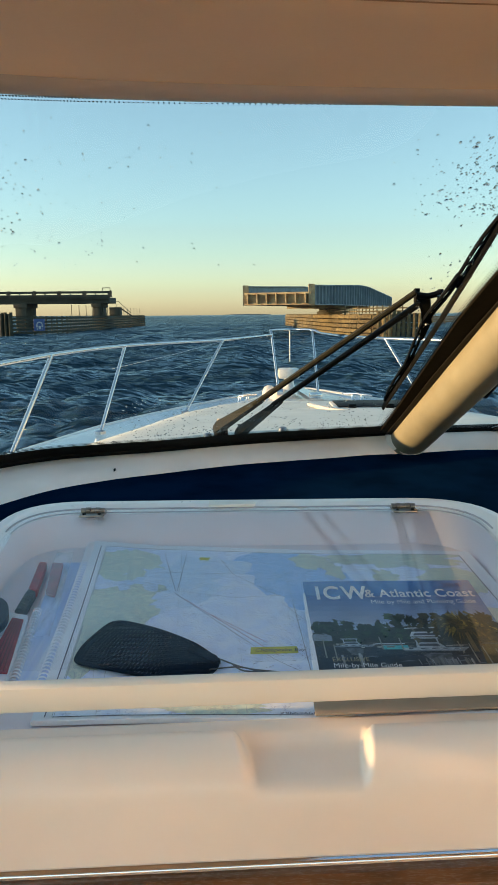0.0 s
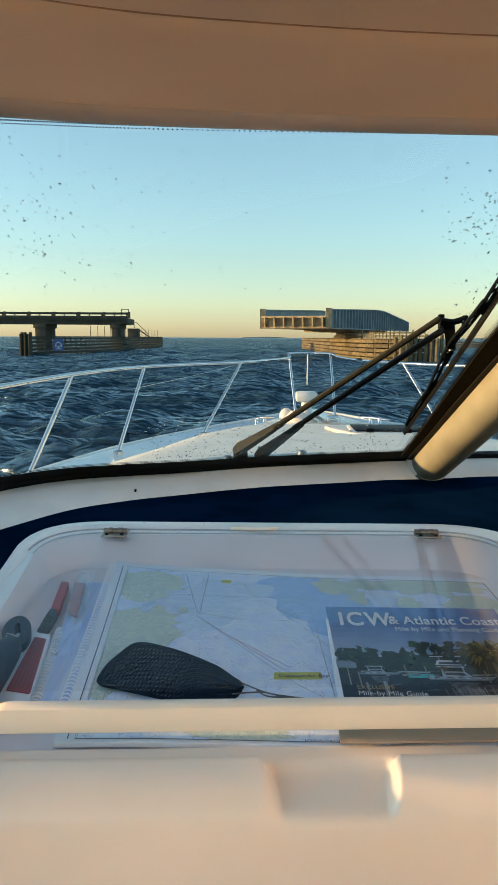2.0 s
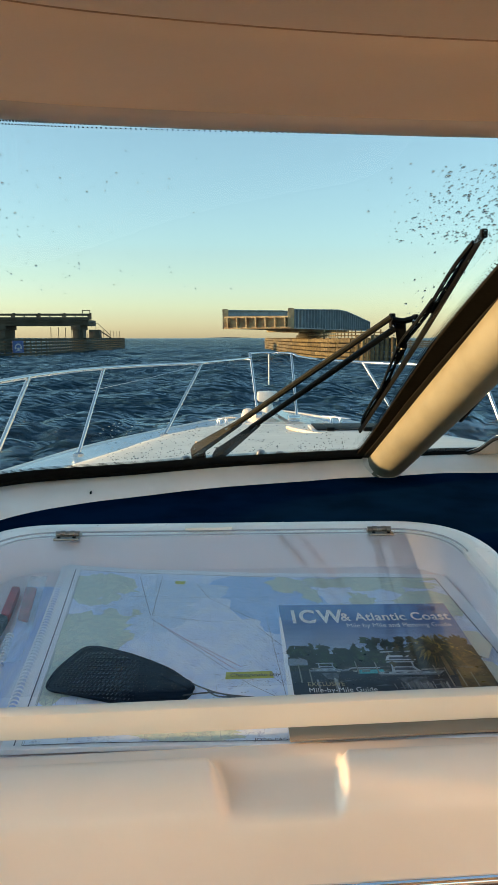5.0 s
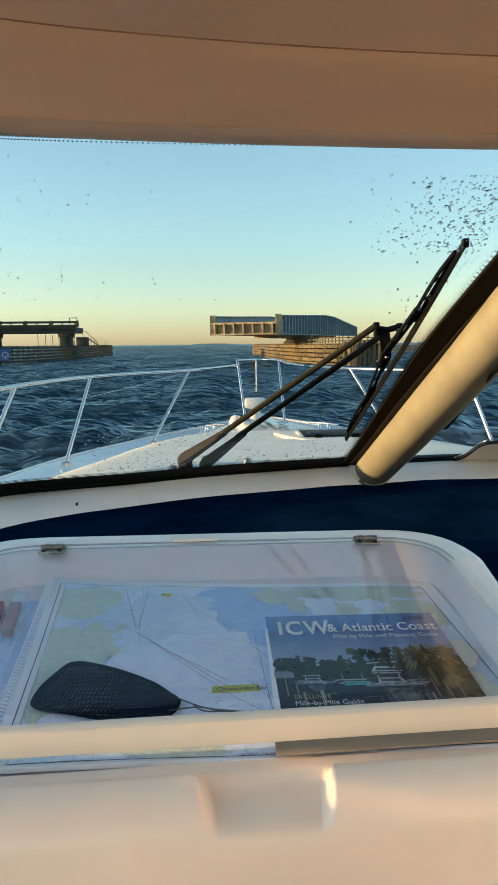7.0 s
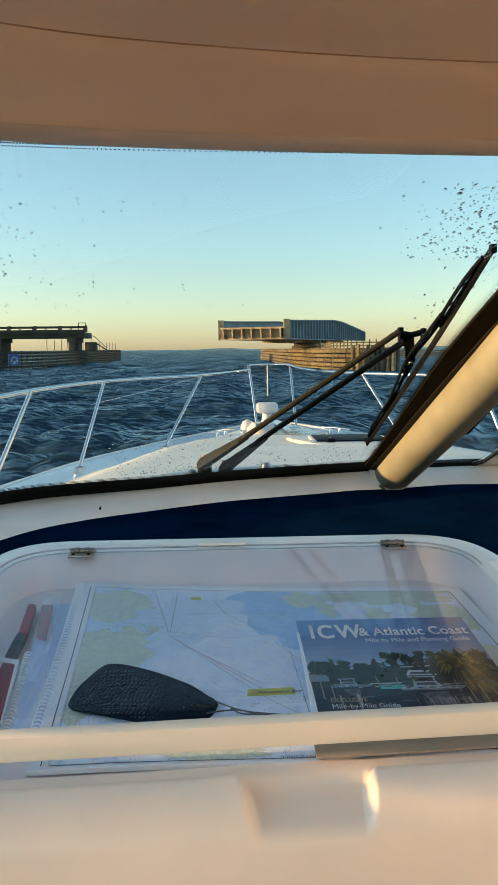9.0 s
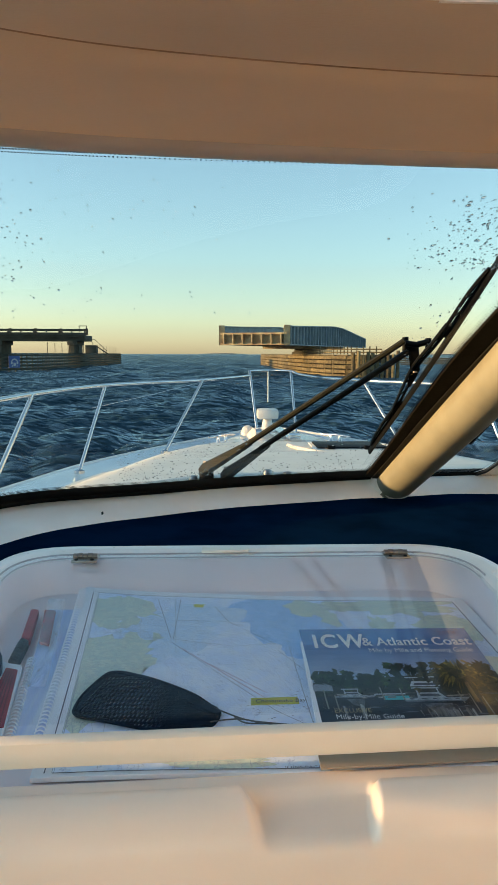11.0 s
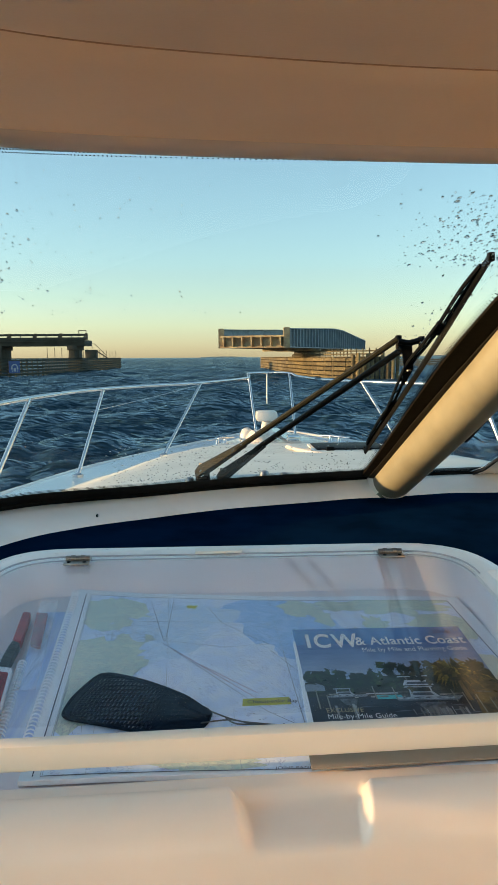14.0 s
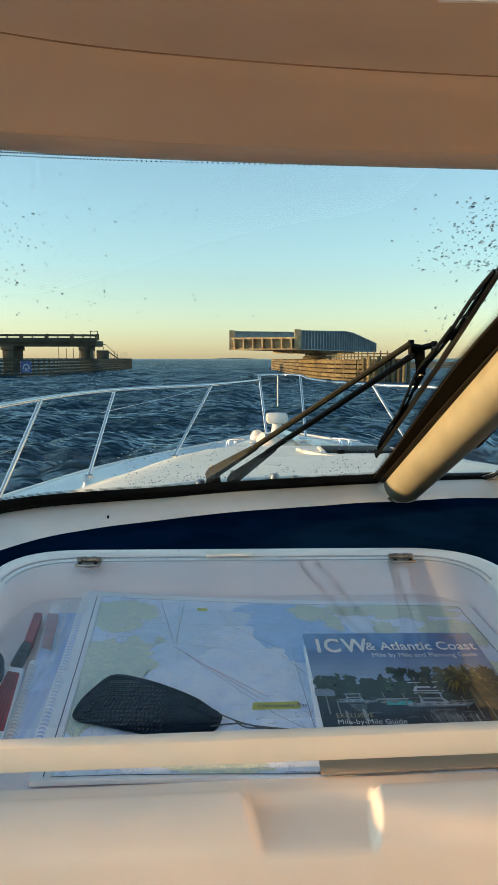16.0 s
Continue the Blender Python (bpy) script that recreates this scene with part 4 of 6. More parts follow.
card = lying("card", [(-0.274, 0.715), (-0.2405, 0.708), (-0.2600, 0.862), (-0.2855, 0.871)], 0.003, 0.0115, M_PAGE, flare, "white card backing")
lying("red_label", [(-0.2710, 0.7345), (-0.2430, 0.7285), (-0.2613, 0.8495), (-0.2771, 0.855)], 0.0115, 0.0124, M_RED, card, "red printed label")
M_DARKRED = plain("dark_red_print", (0.16, 0.012, 0.02), 0.5)
for k in range(4):
    f = 0.25 + 0.18 * k
    p, q = Vector((-0.2710, 0.739)).lerp(Vector((-0.2430, 0.733)), f), Vector((-0.2771, 0.850)).lerp(Vector((-0.2613, 0.845)), f)
    lying("label_line", [(p.x - 0.0006, p.y), (p.x + 0.0006, p.y), (q.x + 0.0005, q.y), (q.x - 0.0005, q.y)], 0.0124, 0.0128, M_DARKRED, card, r=0.0001)
lying("yellow_band", [(-0.2755, 0.690), (-0.2390, 0.682), (-0.2405, 0.706), (-0.2745, 0.713)], 0.003, 0.0112, material("olive_yellow_label", (0.30, 0.27, 0.05), 0.5, vary=0.3, scale=80, bump=0.02), card, "olive and yellow printed foot")
grip = lying("grip", [(-0.2790, 0.868), (-0.2665, 0.864), (-0.2684, 0.927), (-0.2806, 0.935)], 0.003, 0.0125, M_GRIP, flare, "dark grey ribbed grip", 0.003)
for k in range(7):
    y = 0.876 + 0.0078 * k
    part("rib", tube(bmesh.new(), [(-0.2802 - 0.002 * k / 7, y + 0.001, slope(0, y) + 0.0105), (-0.2735 - 0.002 * k / 7, y, slope(0, y) + 0.0135), (-0.2665 - 0.002 * k / 7, y - 0.001, slope(0, y) + 0.0105)], 0.0014, 6), M_GRIP, grip)
lying("red_cap", [(-0.2803, 0.9365), (-0.2682, 0.930), (-0.2787, 1.0215), (-0.2901, 1.0235)], 0.003, 0.0130, M_RED, flare, "red plastic cap", 0.003)
lying("red_cap", [(-0.2539, 0.9215), (-0.2390, 0.9135), (-0.2536, 1.018), (-0.2700, 1.0215)], 0.0095, 0.0130, M_RED, flare, "red plastic cap under milky plastic", 0.003)

tool = thing("hand_torch", (-0.29, 0.8, 2.23), "dark navy plastic torch with a looped handle", "torch")
M_NAVYP = material("navy_plastic", (0.002, 0.011, 0.034), 0.45, vary=0.15, scale=20, bump=0.05, spec=0.2)
pts = spline([(-0.2925, 0.665, slope(0, 0.665) + 0.022), (-0.2935, 0.74, slope(0, 0.74) + 0.021), (-0.2950, 0.795, slope(0, 0.795) + 0.019), (-0.2945, 0.824, slope(0, 0.824) + 0.017)], 5)
part("body", tube(bmesh.new(), pts, 0.02, 16, radii=[0.0205 - 0.0085 * (k / (len(pts) - 1)) ** 3 for k in range(len(pts))]), M_NAVYP, tool)
oval_ring = lambda a, b: [Vector((-0.2985 + a * math.cos(t) - 0.24 * b * math.sin(t), 0.852 + b * math.sin(t))) for t in np.linspace(0, 2 * math.pi, 33)[:-1]]
bm = bmesh.new()
ring(bm, oval_ring(0.0180, 0.041), oval_ring(0.0055, 0.021), lambda x, y: slope(x, y) + 0.008, lambda x, y: slope(x, y) + 0.021)
part("loop_handle", bm, M_NAVYP, tool)
rs = random.Random(12)
for k in range(9):
    x, y = -0.300 + rs.uniform(-0.010, 0.012), 0.830 + rs.uniform(-0.004, 0.016)
    part("scuff", box(bmesh.new(), (x, y, slope(0, y) + 0.0205), (x + 0.004 * rs.random() + 0.001, y + 0.0012, slope(0, y) + 0.0214)), M_PAGE, tool)

# guide book
guide = thing("guide_book", (0.207, 0.82, 2.23), "glossy waterway guide book with a marina photograph cover", "book")
GZ = lambda x, y: slope(x, y) + 0.0165
GX0, GX1, GY0, GY1 = 0.091, 0.3165, 0.662, 0.9415
M_COVER = material("glossy_cover_blue", (0.10, 0.23, 0.50), 0.22, vary=0.05, scale=5, bump=0.0, coat=0.4)
part("page_block", prism(bmesh.new(), [(GX0 + 0.002, 0.691), (GX1 - 0.002, 0.691), (GX1 - 0.002, GY1 - 0.002), (GX0 + 0.002, GY1 - 0.002)], lambda x, y: slope(x, y) + 0.0085, lambda x, y: slope(x, y) + 0.0155), M_PAGE, guide, "white page edges", smooth=False)
cover = part("cover", prism(bmesh.new(), [(GX0, 0.69), (GX1, 0.69), (GX1, GY1), (GX0, GY1)], lambda x, y: slope(x, y) + 0.0157, GZ), M_COVER, guide, "blue glossy cover", smooth=False)


def print_(pts, color, name, lift, rough=0.3, vary=0.1, scale=60):
    m = material(name + "_print", color, rough, vary=vary, scale=scale, bump=0)
    return flat([(GX0 + (GX1 - GX0) * u, GY0 + (GY1 - GY0) * v) for u, v in pts], m, cover, GZ, name, lift)


for k in range(7):
    g = k / 6
    print_([(0, 0.50 + 0.048 * k), (1, 0.50 + 0.048 * k), (1, 0.551 + 0.048 * k), (0, 0.551 + 0.048 * k)], (0.36 - 0.27 * g, 0.44 - 0.25 * g, 0.58 - 0.14 * g), "photo_sky", 0.0002 + 0.00001 * k, vary=0.12, scale=14)
print_([(0, 0.1), (1, 0.1), (1, 0.42), (0, 0.42)], (0.016, 0.028, 0.05), "photo_water", 0.0002, vary=0.4, scale=40)
rr = random.Random(9)
print_([(0, 0.39), (1, 0.39), (1, 0.57), (0.5, 0.55), (0, 0.50)], (0.016, 0.026, 0.020), "photo_shore", 0.00025, vary=0.4, scale=70)
for k in range(230):
    u = 0.02 + 0.96 * rr.random()
    h = 0.60 + 0.07 * noise.noise((u * 5, 0.3, 0)) + (0.045 if u > 0.4 else 0) - 0.05 * (u < 0.12)
    v = 0.42 + (h - 0.42) * rr.random() ** 0.6
    g = rr.random()
    print_(blob(u, v, 0.010 + 0.014 * rr.random(), 0.012 + 0.013 * rr.random(), k + 40, 1.6, 30, 4.2), (0.012 + (0.030 + 0.07 * (u > 0.5)) * g * g, 0.024 + 0.065 * g * g, 0.016 + 0.014 * g), "photo_tree", 0.0003 + 0.000003 * k, vary=0.35, scale=150)
for k in range(64):
    a = radians(-70 + 320 * k / 63 + rr.uniform(-9, 9))
    cu, cv, L = 0.80 + rr.uniform(-0.012, 0.012), 0.585, 0.09 + 0.13 * rr.random()
    ex, ey = L * math.cos(a), L * 0.60 * math.sin(a)
    tip = (min(0.99, cu + ex), cv + ey - 0.10 * rr.uniform(0.5, 1.2))
    mid_ = (min(0.985, cu + ex * 0.55), cv + ey * 0.80)
    g = rr.random() ** 1.6 * (1.0 if math.sin(a) > -0.2 else 0.6)
    print_([(cu, cv), (mid_[0] + 0.005, mid_[1] + 0.009), tip, (mid_[0] - 0.005, mid_[1] - 0.009)], (0.035 + 0.50 * g, 0.040 + 0.34 * g, 0.014 + 0.07 * g), "photo_palm_frond", 0.0007 + 0.000003 * k, vary=0.3, scale=300)
print_([(0.79, 0.34), (0.815, 0.34), (0.81, 0.60), (0.795, 0.60)], (0.16, 0.11, 0.05), "photo_palm_trunk", 0.00068)
print_([(0.80, 0.11), (1, 0.11), (1, 0.45), (0.90, 0.52), (0.84, 0.45)], (0.14, 0.095, 0.03), "photo_foliage", 0.00065, vary=0.4, scale=80)


def printed_boat(u, v, s):
    W_, G_ = (0.36, 0.41, 0.46), (0.04, 0.055, 0.08)
    print_([(u - s, v), (u + s * 1.2, v), (u + s * 1.45, v + s * 0.22), (u - s * 1.05, v + s * 0.2)], W_, "photo_boat_hull", 0.0009, vary=0.3, scale=160)
    print_([(u - s, v), (u + s * 1.2, v), (u + s * 1.28, v + s * 0.07), (u - s * 1.02, v + s * 0.07)], (0.14, 0.17, 0.21), "photo_boat_waterline", 0.00096)
    for k in range(5):
        e = u + s * (-0.8 + 0.42 * k)
        print_([(e, v + s * 0.12), (e + s * 0.16, v + s * 0.12), (e + s * 0.16, v + s * 0.17), (e, v + s * 0.17)], G_, "photo_boat_port", 0.00097)
    print_([(u - s * 0.5, v + s * 0.2), (u + s * 0.6, v + s * 0.2), (u + s * 0.4, v + s * 0.5), (u - s * 0.45, v + s * 0.5)], W_, "photo_boat_cabin", 0.0009)
    print_([(u - s * 0.38, v + s * 0.28), (u + s * 0.42, v + s * 0.28), (u + s * 0.32, v + s * 0.42), (u - s * 0.34, v + s * 0.42)], G_, "photo_boat_window", 0.00098)
    print_([(u - s * 0.6, v + s * 0.72), (u + s * 0.5, v + s * 0.72), (u + s * 0.45, v + s * 0.8), (u - s * 0.55, v + s * 0.8)], W_, "photo_boat_top", 0.0009)
    for du in (-0.45, 0.35):
        print_([(u + s * du, v + s * 0.5), (u + s * (du + 0.06), v + s * 0.5), (u + s * (du + 0.06), v + s * 0.72), (u + s * du, v + s * 0.72)], W_, "photo_boat_post", 0.0009)
    print_([(u - s * 0.4, v - s * 0.08), (u + s * 0.7, v - s * 0.08), (u + s * 0.5, v - s * 0.75), (u - s * 0.1, v - s * 0.6)], (0.12, 0.14, 0.17), "photo_reflection", 0.0004, vary=0.4, scale=120)


part("curled_page", prism(bmesh.new(), [(GX0 - 0.0050, 0.692), (GX0 + 0.0015, 0.692), (GX0 + 0.0005, 0.905), (GX0 - 0.0020, 0.907)], lambda x, y: slope(x, y) + 0.0120, lambda x, y: slope(x, y) + 0.0169), M_PAGE, guide, "white curled page edge", smooth=False)
# light streaks that the boats throw on the printed water
for k in range(46):
    u0 = rr.choice((0.19, 0.56, 0.62, 0.70)) + rr.gauss(0, 0.045)
    v1 = 0.335 - 0.02 * rr.random() - 0.03 * (u0 > 0.4)
    v0, w, g = v1 - 0.03 - 0.13 * rr.random(), 0.002 + 0.004 * rr.random(), 0.10 + 0.30 * rr.random() ** 2
    print_([(u0 - w, v1), (u0 + w, v1), (u0 + w * 0.6 + 0.006, v0), (u0 - w * 0.3 + 0.006, v0)], (g * 0.94, g, g * 1.06), "photo_reflection", 0.00043 + 0.000004 * k)
# moored boats and piles along the printed quay
for k in range(26):
    u, v, w = rr.uniform(0.08, 0.92), 0.385 + rr.uniform(-0.012, 0.022), 0.008 + 0.022 * rr.random()
    g = 0.06 + 0.34 * rr.random() ** 2
    print_([(u - w, v), (u + w, v), (u + w * 1.2, v + 0.012), (u - w * 0.9, v + 0.010)], (g * 1.05, g, g * 0.9), "photo_moored_boat", 0.00087 + 0.000002 * k, vary=0.3, scale=200)
printed_boat(0.19, 0.38, 0.085)
printed_boat(0.58, 0.345, 0.135)
print_([(0.50, 0.46), (0.66, 0.46), (0.64, 0.50), (0.52, 0.50)], (0.55, 0.60, 0.66), "photo_boat_bridge", 0.00092)
print_([(0.52, 0.468), (0.64, 0.468), (0.63, 0.486), (0.53, 0.486)], (0.05, 0.07, 0.10), "photo_boat_window", 0.00099)
print_([(0.49, 0.525), (0.65, 0.53), (0.65, 0.538), (0.49, 0.533)], (0.62, 0.66, 0.70), "photo_boat_top", 0.00092)
for u, v0, v1 in ((0.05, 0.30, 0.44), (0.10, 0.28, 0.40), (0.34, 0.36, 0.46), (0.44, 0.36, 0.45), (0.53, 0.5, 0.53), (0.62, 0.5, 0.53), (0.73, 0.33, 0.42), (0.78, 0.26, 0.40), (0.84, 0.22, 0.38), (0.90, 0.18, 0.36)):
    print_([(u, v0), (u + 0.008, v0), (u + 0.004, v1), (u - 0.002, v1)], (0.24, 0.23, 0.20), "photo_mooring_post", 0.00095)
for k in range(16):
    u, v = rr.uniform(0.05, 0.78), rr.uniform(0.14, 0.31)
    print_([(u, v), (u + rr.uniform(0.03, 0.10), v + 0.003), (u + 0.05, v + 0.010)], (0.10, 0.13, 0.17), "photo_ripple", 0.00042 + 0.000004 * k)
print_([(0.0, 0.43), (0.10, 0.43), (0.10, 0.47), (0.05, 0.50), (0.0, 0.48)], (0.22, 0.26, 0.32), "photo_boat_house", 0.00088)
print_([(0.34, 0.36), (0.48, 0.36), (0.47, 0.39), (0.35, 0.39)], (0.05, 0.42, 0.45), "photo_dinghy", 0.0009)
print_([(0.30, 0.40), (0.46, 0.40), (0.46, 0.408), (0.30, 0.408)], (0.5, 0.52, 0.55), "photo_dock", 0.0009)
M_TITLE = plain("printed_white", (0.74, 0.76, 0.78), 0.4)
M_GREYT = plain("printed_gold", (0.42, 0.36, 0.22), 0.4)
lettering("ICW", 0.104, 0.887, 0.052, M_TITLE, cover, GZ, width=0.60, lift=0.0011, bold=0.0013, gap=1.18)
lettering("& Atlantic Coast", 0.1685, 0.8915, 0.031, M_TITLE, cover, GZ, width=0.655, lift=0.0011, bold=0.00065, gap=1.04)
lettering("Mile by Mile and Planning Guide", 0.173, 0.8725, 0.0165, M_TITLE, cover, GZ, width=0.63, lift=0.0011)
lettering("2018", 0.275, 0.9205, 0.014, M_INK, cover, GZ, width=0.9, lift=0.0011)
lettering("EXCLUSIVE", 0.1085, 0.7385, 0.0115, M_GREYT, cover, GZ, width=0.72, lift=0.0011)
lettering("Mile-by-Mile Guide", 0.1085, 0.7262, 0.0128, M_TITLE, cover, GZ, width=0.72, lift=0.0011, gap=1.04)
lettering("Norfolk to Key West", 0.1105, 0.7150, 0.0118, M_TITLE, cover, GZ, width=0.72, shear=0.15, lift=0.0012, gap=1.04)

slips = thing("paper_notes", (0.335, 0.8, 2.23), "two pale yellow paper notes tucked under the guide book", "paper")
for o in ([(0.318, 0.865), (0.336, 0.862), (0.342, 0.826), (0.327, 0.797), (0.317, 0.80)], [(0.318, 0.79), (0.328, 0.788), (0.340, 0.745), (0.338, 0.735), (0.318, 0.735)]):
    part("note", prism(bmesh.new(), o, lambda x, y: slope(x, y) + 0.0145, lambda x, y: slope(x, y) + 0.0152), material("pale_yellow_paper", (0.68, 0.69, 0.60), 0.7, vary=0.06), slips, smooth=False)

folder = thing("card_folder", (0.24, 0.67, 2.21), "plain tan cardboard folder tucked along the locker's front", "folder")
part("card", prism(bmesh.new(), [(0.082, 0.652), (0.395, 0.668), (0.395, 0.688), (0.082, 0.687)], lambda x, y: slope(x, y) + 0.011, lambda x, y: slope(x, y) + 0.013), material("tan_card", (0.40, 0.31, 0.22), 0.7, vary=0.08), folder)

# fly swatter
M_MESH = material("black_mesh_plastic", (0.004, 0.014, 0.031), 0.75, vary=0.2, scale=40, bump=0.05, spec=0.12)
M_WIRE = material("dull_grey_wire", (0.10, 0.11, 0.12), 0.4, 0.6, vary=0.1, scale=60, bump=0)
swat = thing("fly_swatter", (-0.08, 0.78, 2.23), "dark navy plastic fly swatter with a grey wire handle", "fly swatter")
HEAD = [Vector((p[0], p[1])) for p in spline([(-0.158, 0.818, 0), (-0.149, 0.831, 0), (-0.137, 0.833, 0), (-0.123, 0.829, 0), (-0.088, 0.815, 0), (-0.053, 0.795, 0), (-0.036, 0.780, 0), (-0.020, 0.759, 0), (-0.017, 0.746, 0), (-0.023, 0.732, 0), (-0.034, 0.722, 0), (-0.052, 0.717, 0), (-0.085, 0.719, 0), (-0.116, 0.727, 0), (-0.160, 0.743, 0), (-0.173, 0.751, 0), (-0.176, 0.763, 0), (-0.171, 0.790, 0), (-0.158, 0.818, 0)], 4)]
SZ = lambda x, y: slope(x, y) + 0.0120 + 0.002 * math.sin(30 * (x + 0.18)) + 0.0025 * (max(0.0, y - 0.74) / 0.09) ** 2


def span(poly, y, axis=0):
    got = []
    for a, b in zip(poly, poly[1:]):
        p, q = (a[1 - axis], b[1 - axis])
        if (p - y) * (q - y) < 0:
            got.append(a[axis] + (b[axis] - a[axis]) * (y - p) / (q - p))
    return (min(got), max(got)) if len(got) > 1 else None


part("rim", tube(bmesh.new(), [(p.x, p.y, SZ(p.x, p.y)) for p in HEAD], 0.0018, 8, caps=False), M_MESH, swat)
MIDDLE = Vector((-0.10, 0.768))
bm = bmesh.new()
sheet([[(*p, SZ(*p)), (*p.lerp(MIDDLE, 0.09), SZ(*p.lerp(MIDDLE, 0.09)))] for p in HEAD], 0.0012, bm=bm)
# rows of short slanted slits between plain bands
y = 0.716
while y < 0.836:
    s = span(HEAD, y)
    if s:
        sheet([[(x, y - 0.0014, SZ(x, y)), (x, y + 0.0014, SZ(x, y))] for x in np.linspace(s[0], s[1], 12)], 0.0012, bm=bm)
    s, f = span(HEAD, y + 0.0042), y + 0.0042
    if s:
        x = s[0] + 0.003
        while x < s[1] - 0.002:
            w = 0.0012 + 0.0013 * max(0.0, min(1.0, (x + 0.10) / 0.05))
            sheet([[(x - w - 0.0012, f - 0.0029, SZ(x, f)), (x - w + 0.0012, f + 0.0029, SZ(x, f))], [(x + w - 0.0012, f - 0.0029, SZ(x, f)), (x + w + 0.0012, f + 0.0029, SZ(x, f))]], 0.0012, bm=bm)
            x += 0.0046
    y += 0.0084
part("mesh_head", bm, M_MESH, swat, "black plastic paddle with rows of slits", smooth=False)
part("socket", prism(bmesh.new(), [(-0.050, 0.784), (-0.019, 0.761), (-0.014, 0.750), (-0.021, 0.748), (-0.053, 0.772)], lambda x, y: SZ(x, y) - 0.001, lambda x, y: SZ(x, y) + 0.003), M_MESH, swat)
for w in ([(-0.020, 0.758), (0.002, 0.742), (0.018, 0.734), (0.04, 0.729), (0.07, 0.722), (0.10, 0.70)], [(-0.026, 0.733), (-0.006, 0.737), (0.010, 0.737), (0.030, 0.729), (0.06, 0.7245), (0.09, 0.705)], [(0.0, 0.742), (0.012, 0.730), (0.04, 0.7275), (0.08, 0.717)]):
    part("wire_handle", tube(bmesh.new(), [(p.x, p.y, slope(p.x, p.y) + 0.0125) for p in spline([(a, b, 0) for a, b in w], 4)], 0.0008, 6), M_WIRE, swat, "twisted wire handle")

# ---- windscreen ----
screen = thing("window_1", (0.3, 1.4, 2.3), "large raked curved windscreen pane spotted with rain", "window", kind="structure")
rows = [[glass_at(u, v) for v in np.linspace(0, 1.03, 16)] for u in np.linspace(0, 1, 90)]
pane = part("pane", sheet(rows), M_GLASS, screen, "clear glass pane")
pane.visible_shadow = False
# black band along the foot of the glass
rows = [[glass_at(u, -0.03 + (0.03 + float(np.interp(u, [0, 0.60, 0.645, 1], [0.072, 0.072, 0.018, 0.018]))) * k, -0.002) for k in (0, 0.45, 0.8, 1)] for u in np.linspace(0, 1, 240)]
part("black_band", sheet(rows), M_FRIT, screen, "black ceramic band", smooth=False)
part("gasket", tube(bmesh.new(), [p + Vector((0, 0.012, 0.006)) for p in L1], 0.011, 8), M_BLACK, screen, "black rubber gasket")
# dots of the band's edge
bm = bmesh.new()


def dot(u, v, r):
    c, e, f = glass_at(u, v, -0.001), glass_at(min(1, u + 0.002), v, -0.001), glass_at(u, v + 0.004, -0.001)
    a, b = (e - c).normalized(), (f - c).normalized()
    vs = [bm.verts.new(c + a * r * math.cos(t) + b * r * math.sin(t)) for t in np.linspace(0, 2 * math.pi, 7)[:-1]]
    bm.faces.new(vs)


for k in range(170):
    for j in range(4):
        u = 0.14 + 0.46 * (k + 0.5 * (j % 2)) / 170
        dot(u, 1.0015 + 0.014 * (u - 0.25) / 0.38 - 0.0048 * j, 0.0020 - 0.00028 * j)
for k in range(330):
    for j in range(2):
        u = 0.12 + 0.48 * (k + 0.5 * (j % 2)) / 330
        dot(u, 0.0735 + 0.005 * j, 0.0017 - 0.0004 * j)
part("band_dots", bm, M_FRIT, screen, smooth=False)["kind"] = "stuff"

# centre mullion: dark outer strip and the padded tube below it
mull = thing("centre_mullion", (0.45, 1.5, 2.3), "tan padded windscreen pillar with a dark outer frame", "pillar", kind="structure")
AX = [Vector((0.405, 1.92, 2.242)), Vector((0.421, 1.83, 2.288)), Vector((0.474, 1.47, 2.488)), Vector((0.510, 1.22, 2.632)), Vector((0.560, 0.86, 2.84))]
AXS = spline(AX, 8)
AXD = (AX[3] - AX[1]).normalized()
DEEP = Vector((-0.72, -0.43, -0.54))
DEEP = (DEEP - AXD * DEEP.dot(AXD)).normalized()
WIDE = AXD.cross(DEEP)


def oval(pts, wide, deep, seg=32):
    """The pillar's section: narrower across than deep, its inner face kept in place."""
    bm = bmesh.new()
    rings = [[bm.verts.new(p - DEEP * (deep - 0.044) + WIDE * wide * math.cos(2 * math.pi * k / seg) + DEEP * deep * math.sin(2 * math.pi * k / seg)) for k in range(seg)] for p in pts]
    for r0, r1 in zip(rings, rings[1:]):
        for k in range(seg):
            bm.faces.new((r0[k], r0[(k + 1) % seg], r1[(k + 1) % seg], r1[k]))
    bm.faces.new(rings[0][::-1])
    bm.faces.new(rings[-1])
    return bm


part("padded_tube", oval(AXS, 0.052, 0.063), M_PILLAR, mull, "tan vinyl padded tube")
part("base_collar", oval([AX[0], AX[1].lerp(AX[2], 0.05)], 0.0535, 0.0635), M_LIP, mull, "grey moulded base collar")
EDGE = [Vector(p) for p in ((0.342, 1.805, 2.321), (0.359, 1.689, 2.392), (0.375, 1.55, 2.477), (0.389, 1.434, 2.548), (0.402, 1.333, 2.609), (0.432, 1.187, 2.698), (0.495, 0.88, 2.872))]
strip_w = lambda e: float(np.interp(e.y, [0.88, 1.333, 1.55, 1.84], [0.045, 0.038, 0.024, 0.015]))
ES = spline(EDGE, 5)
rows = []
for k, e in enumerate(ES):
    rows.append([e + Vector((0.009, 0, 0.0)), e + Vector((0.009 + strip_w(e), 0, -0.003))])
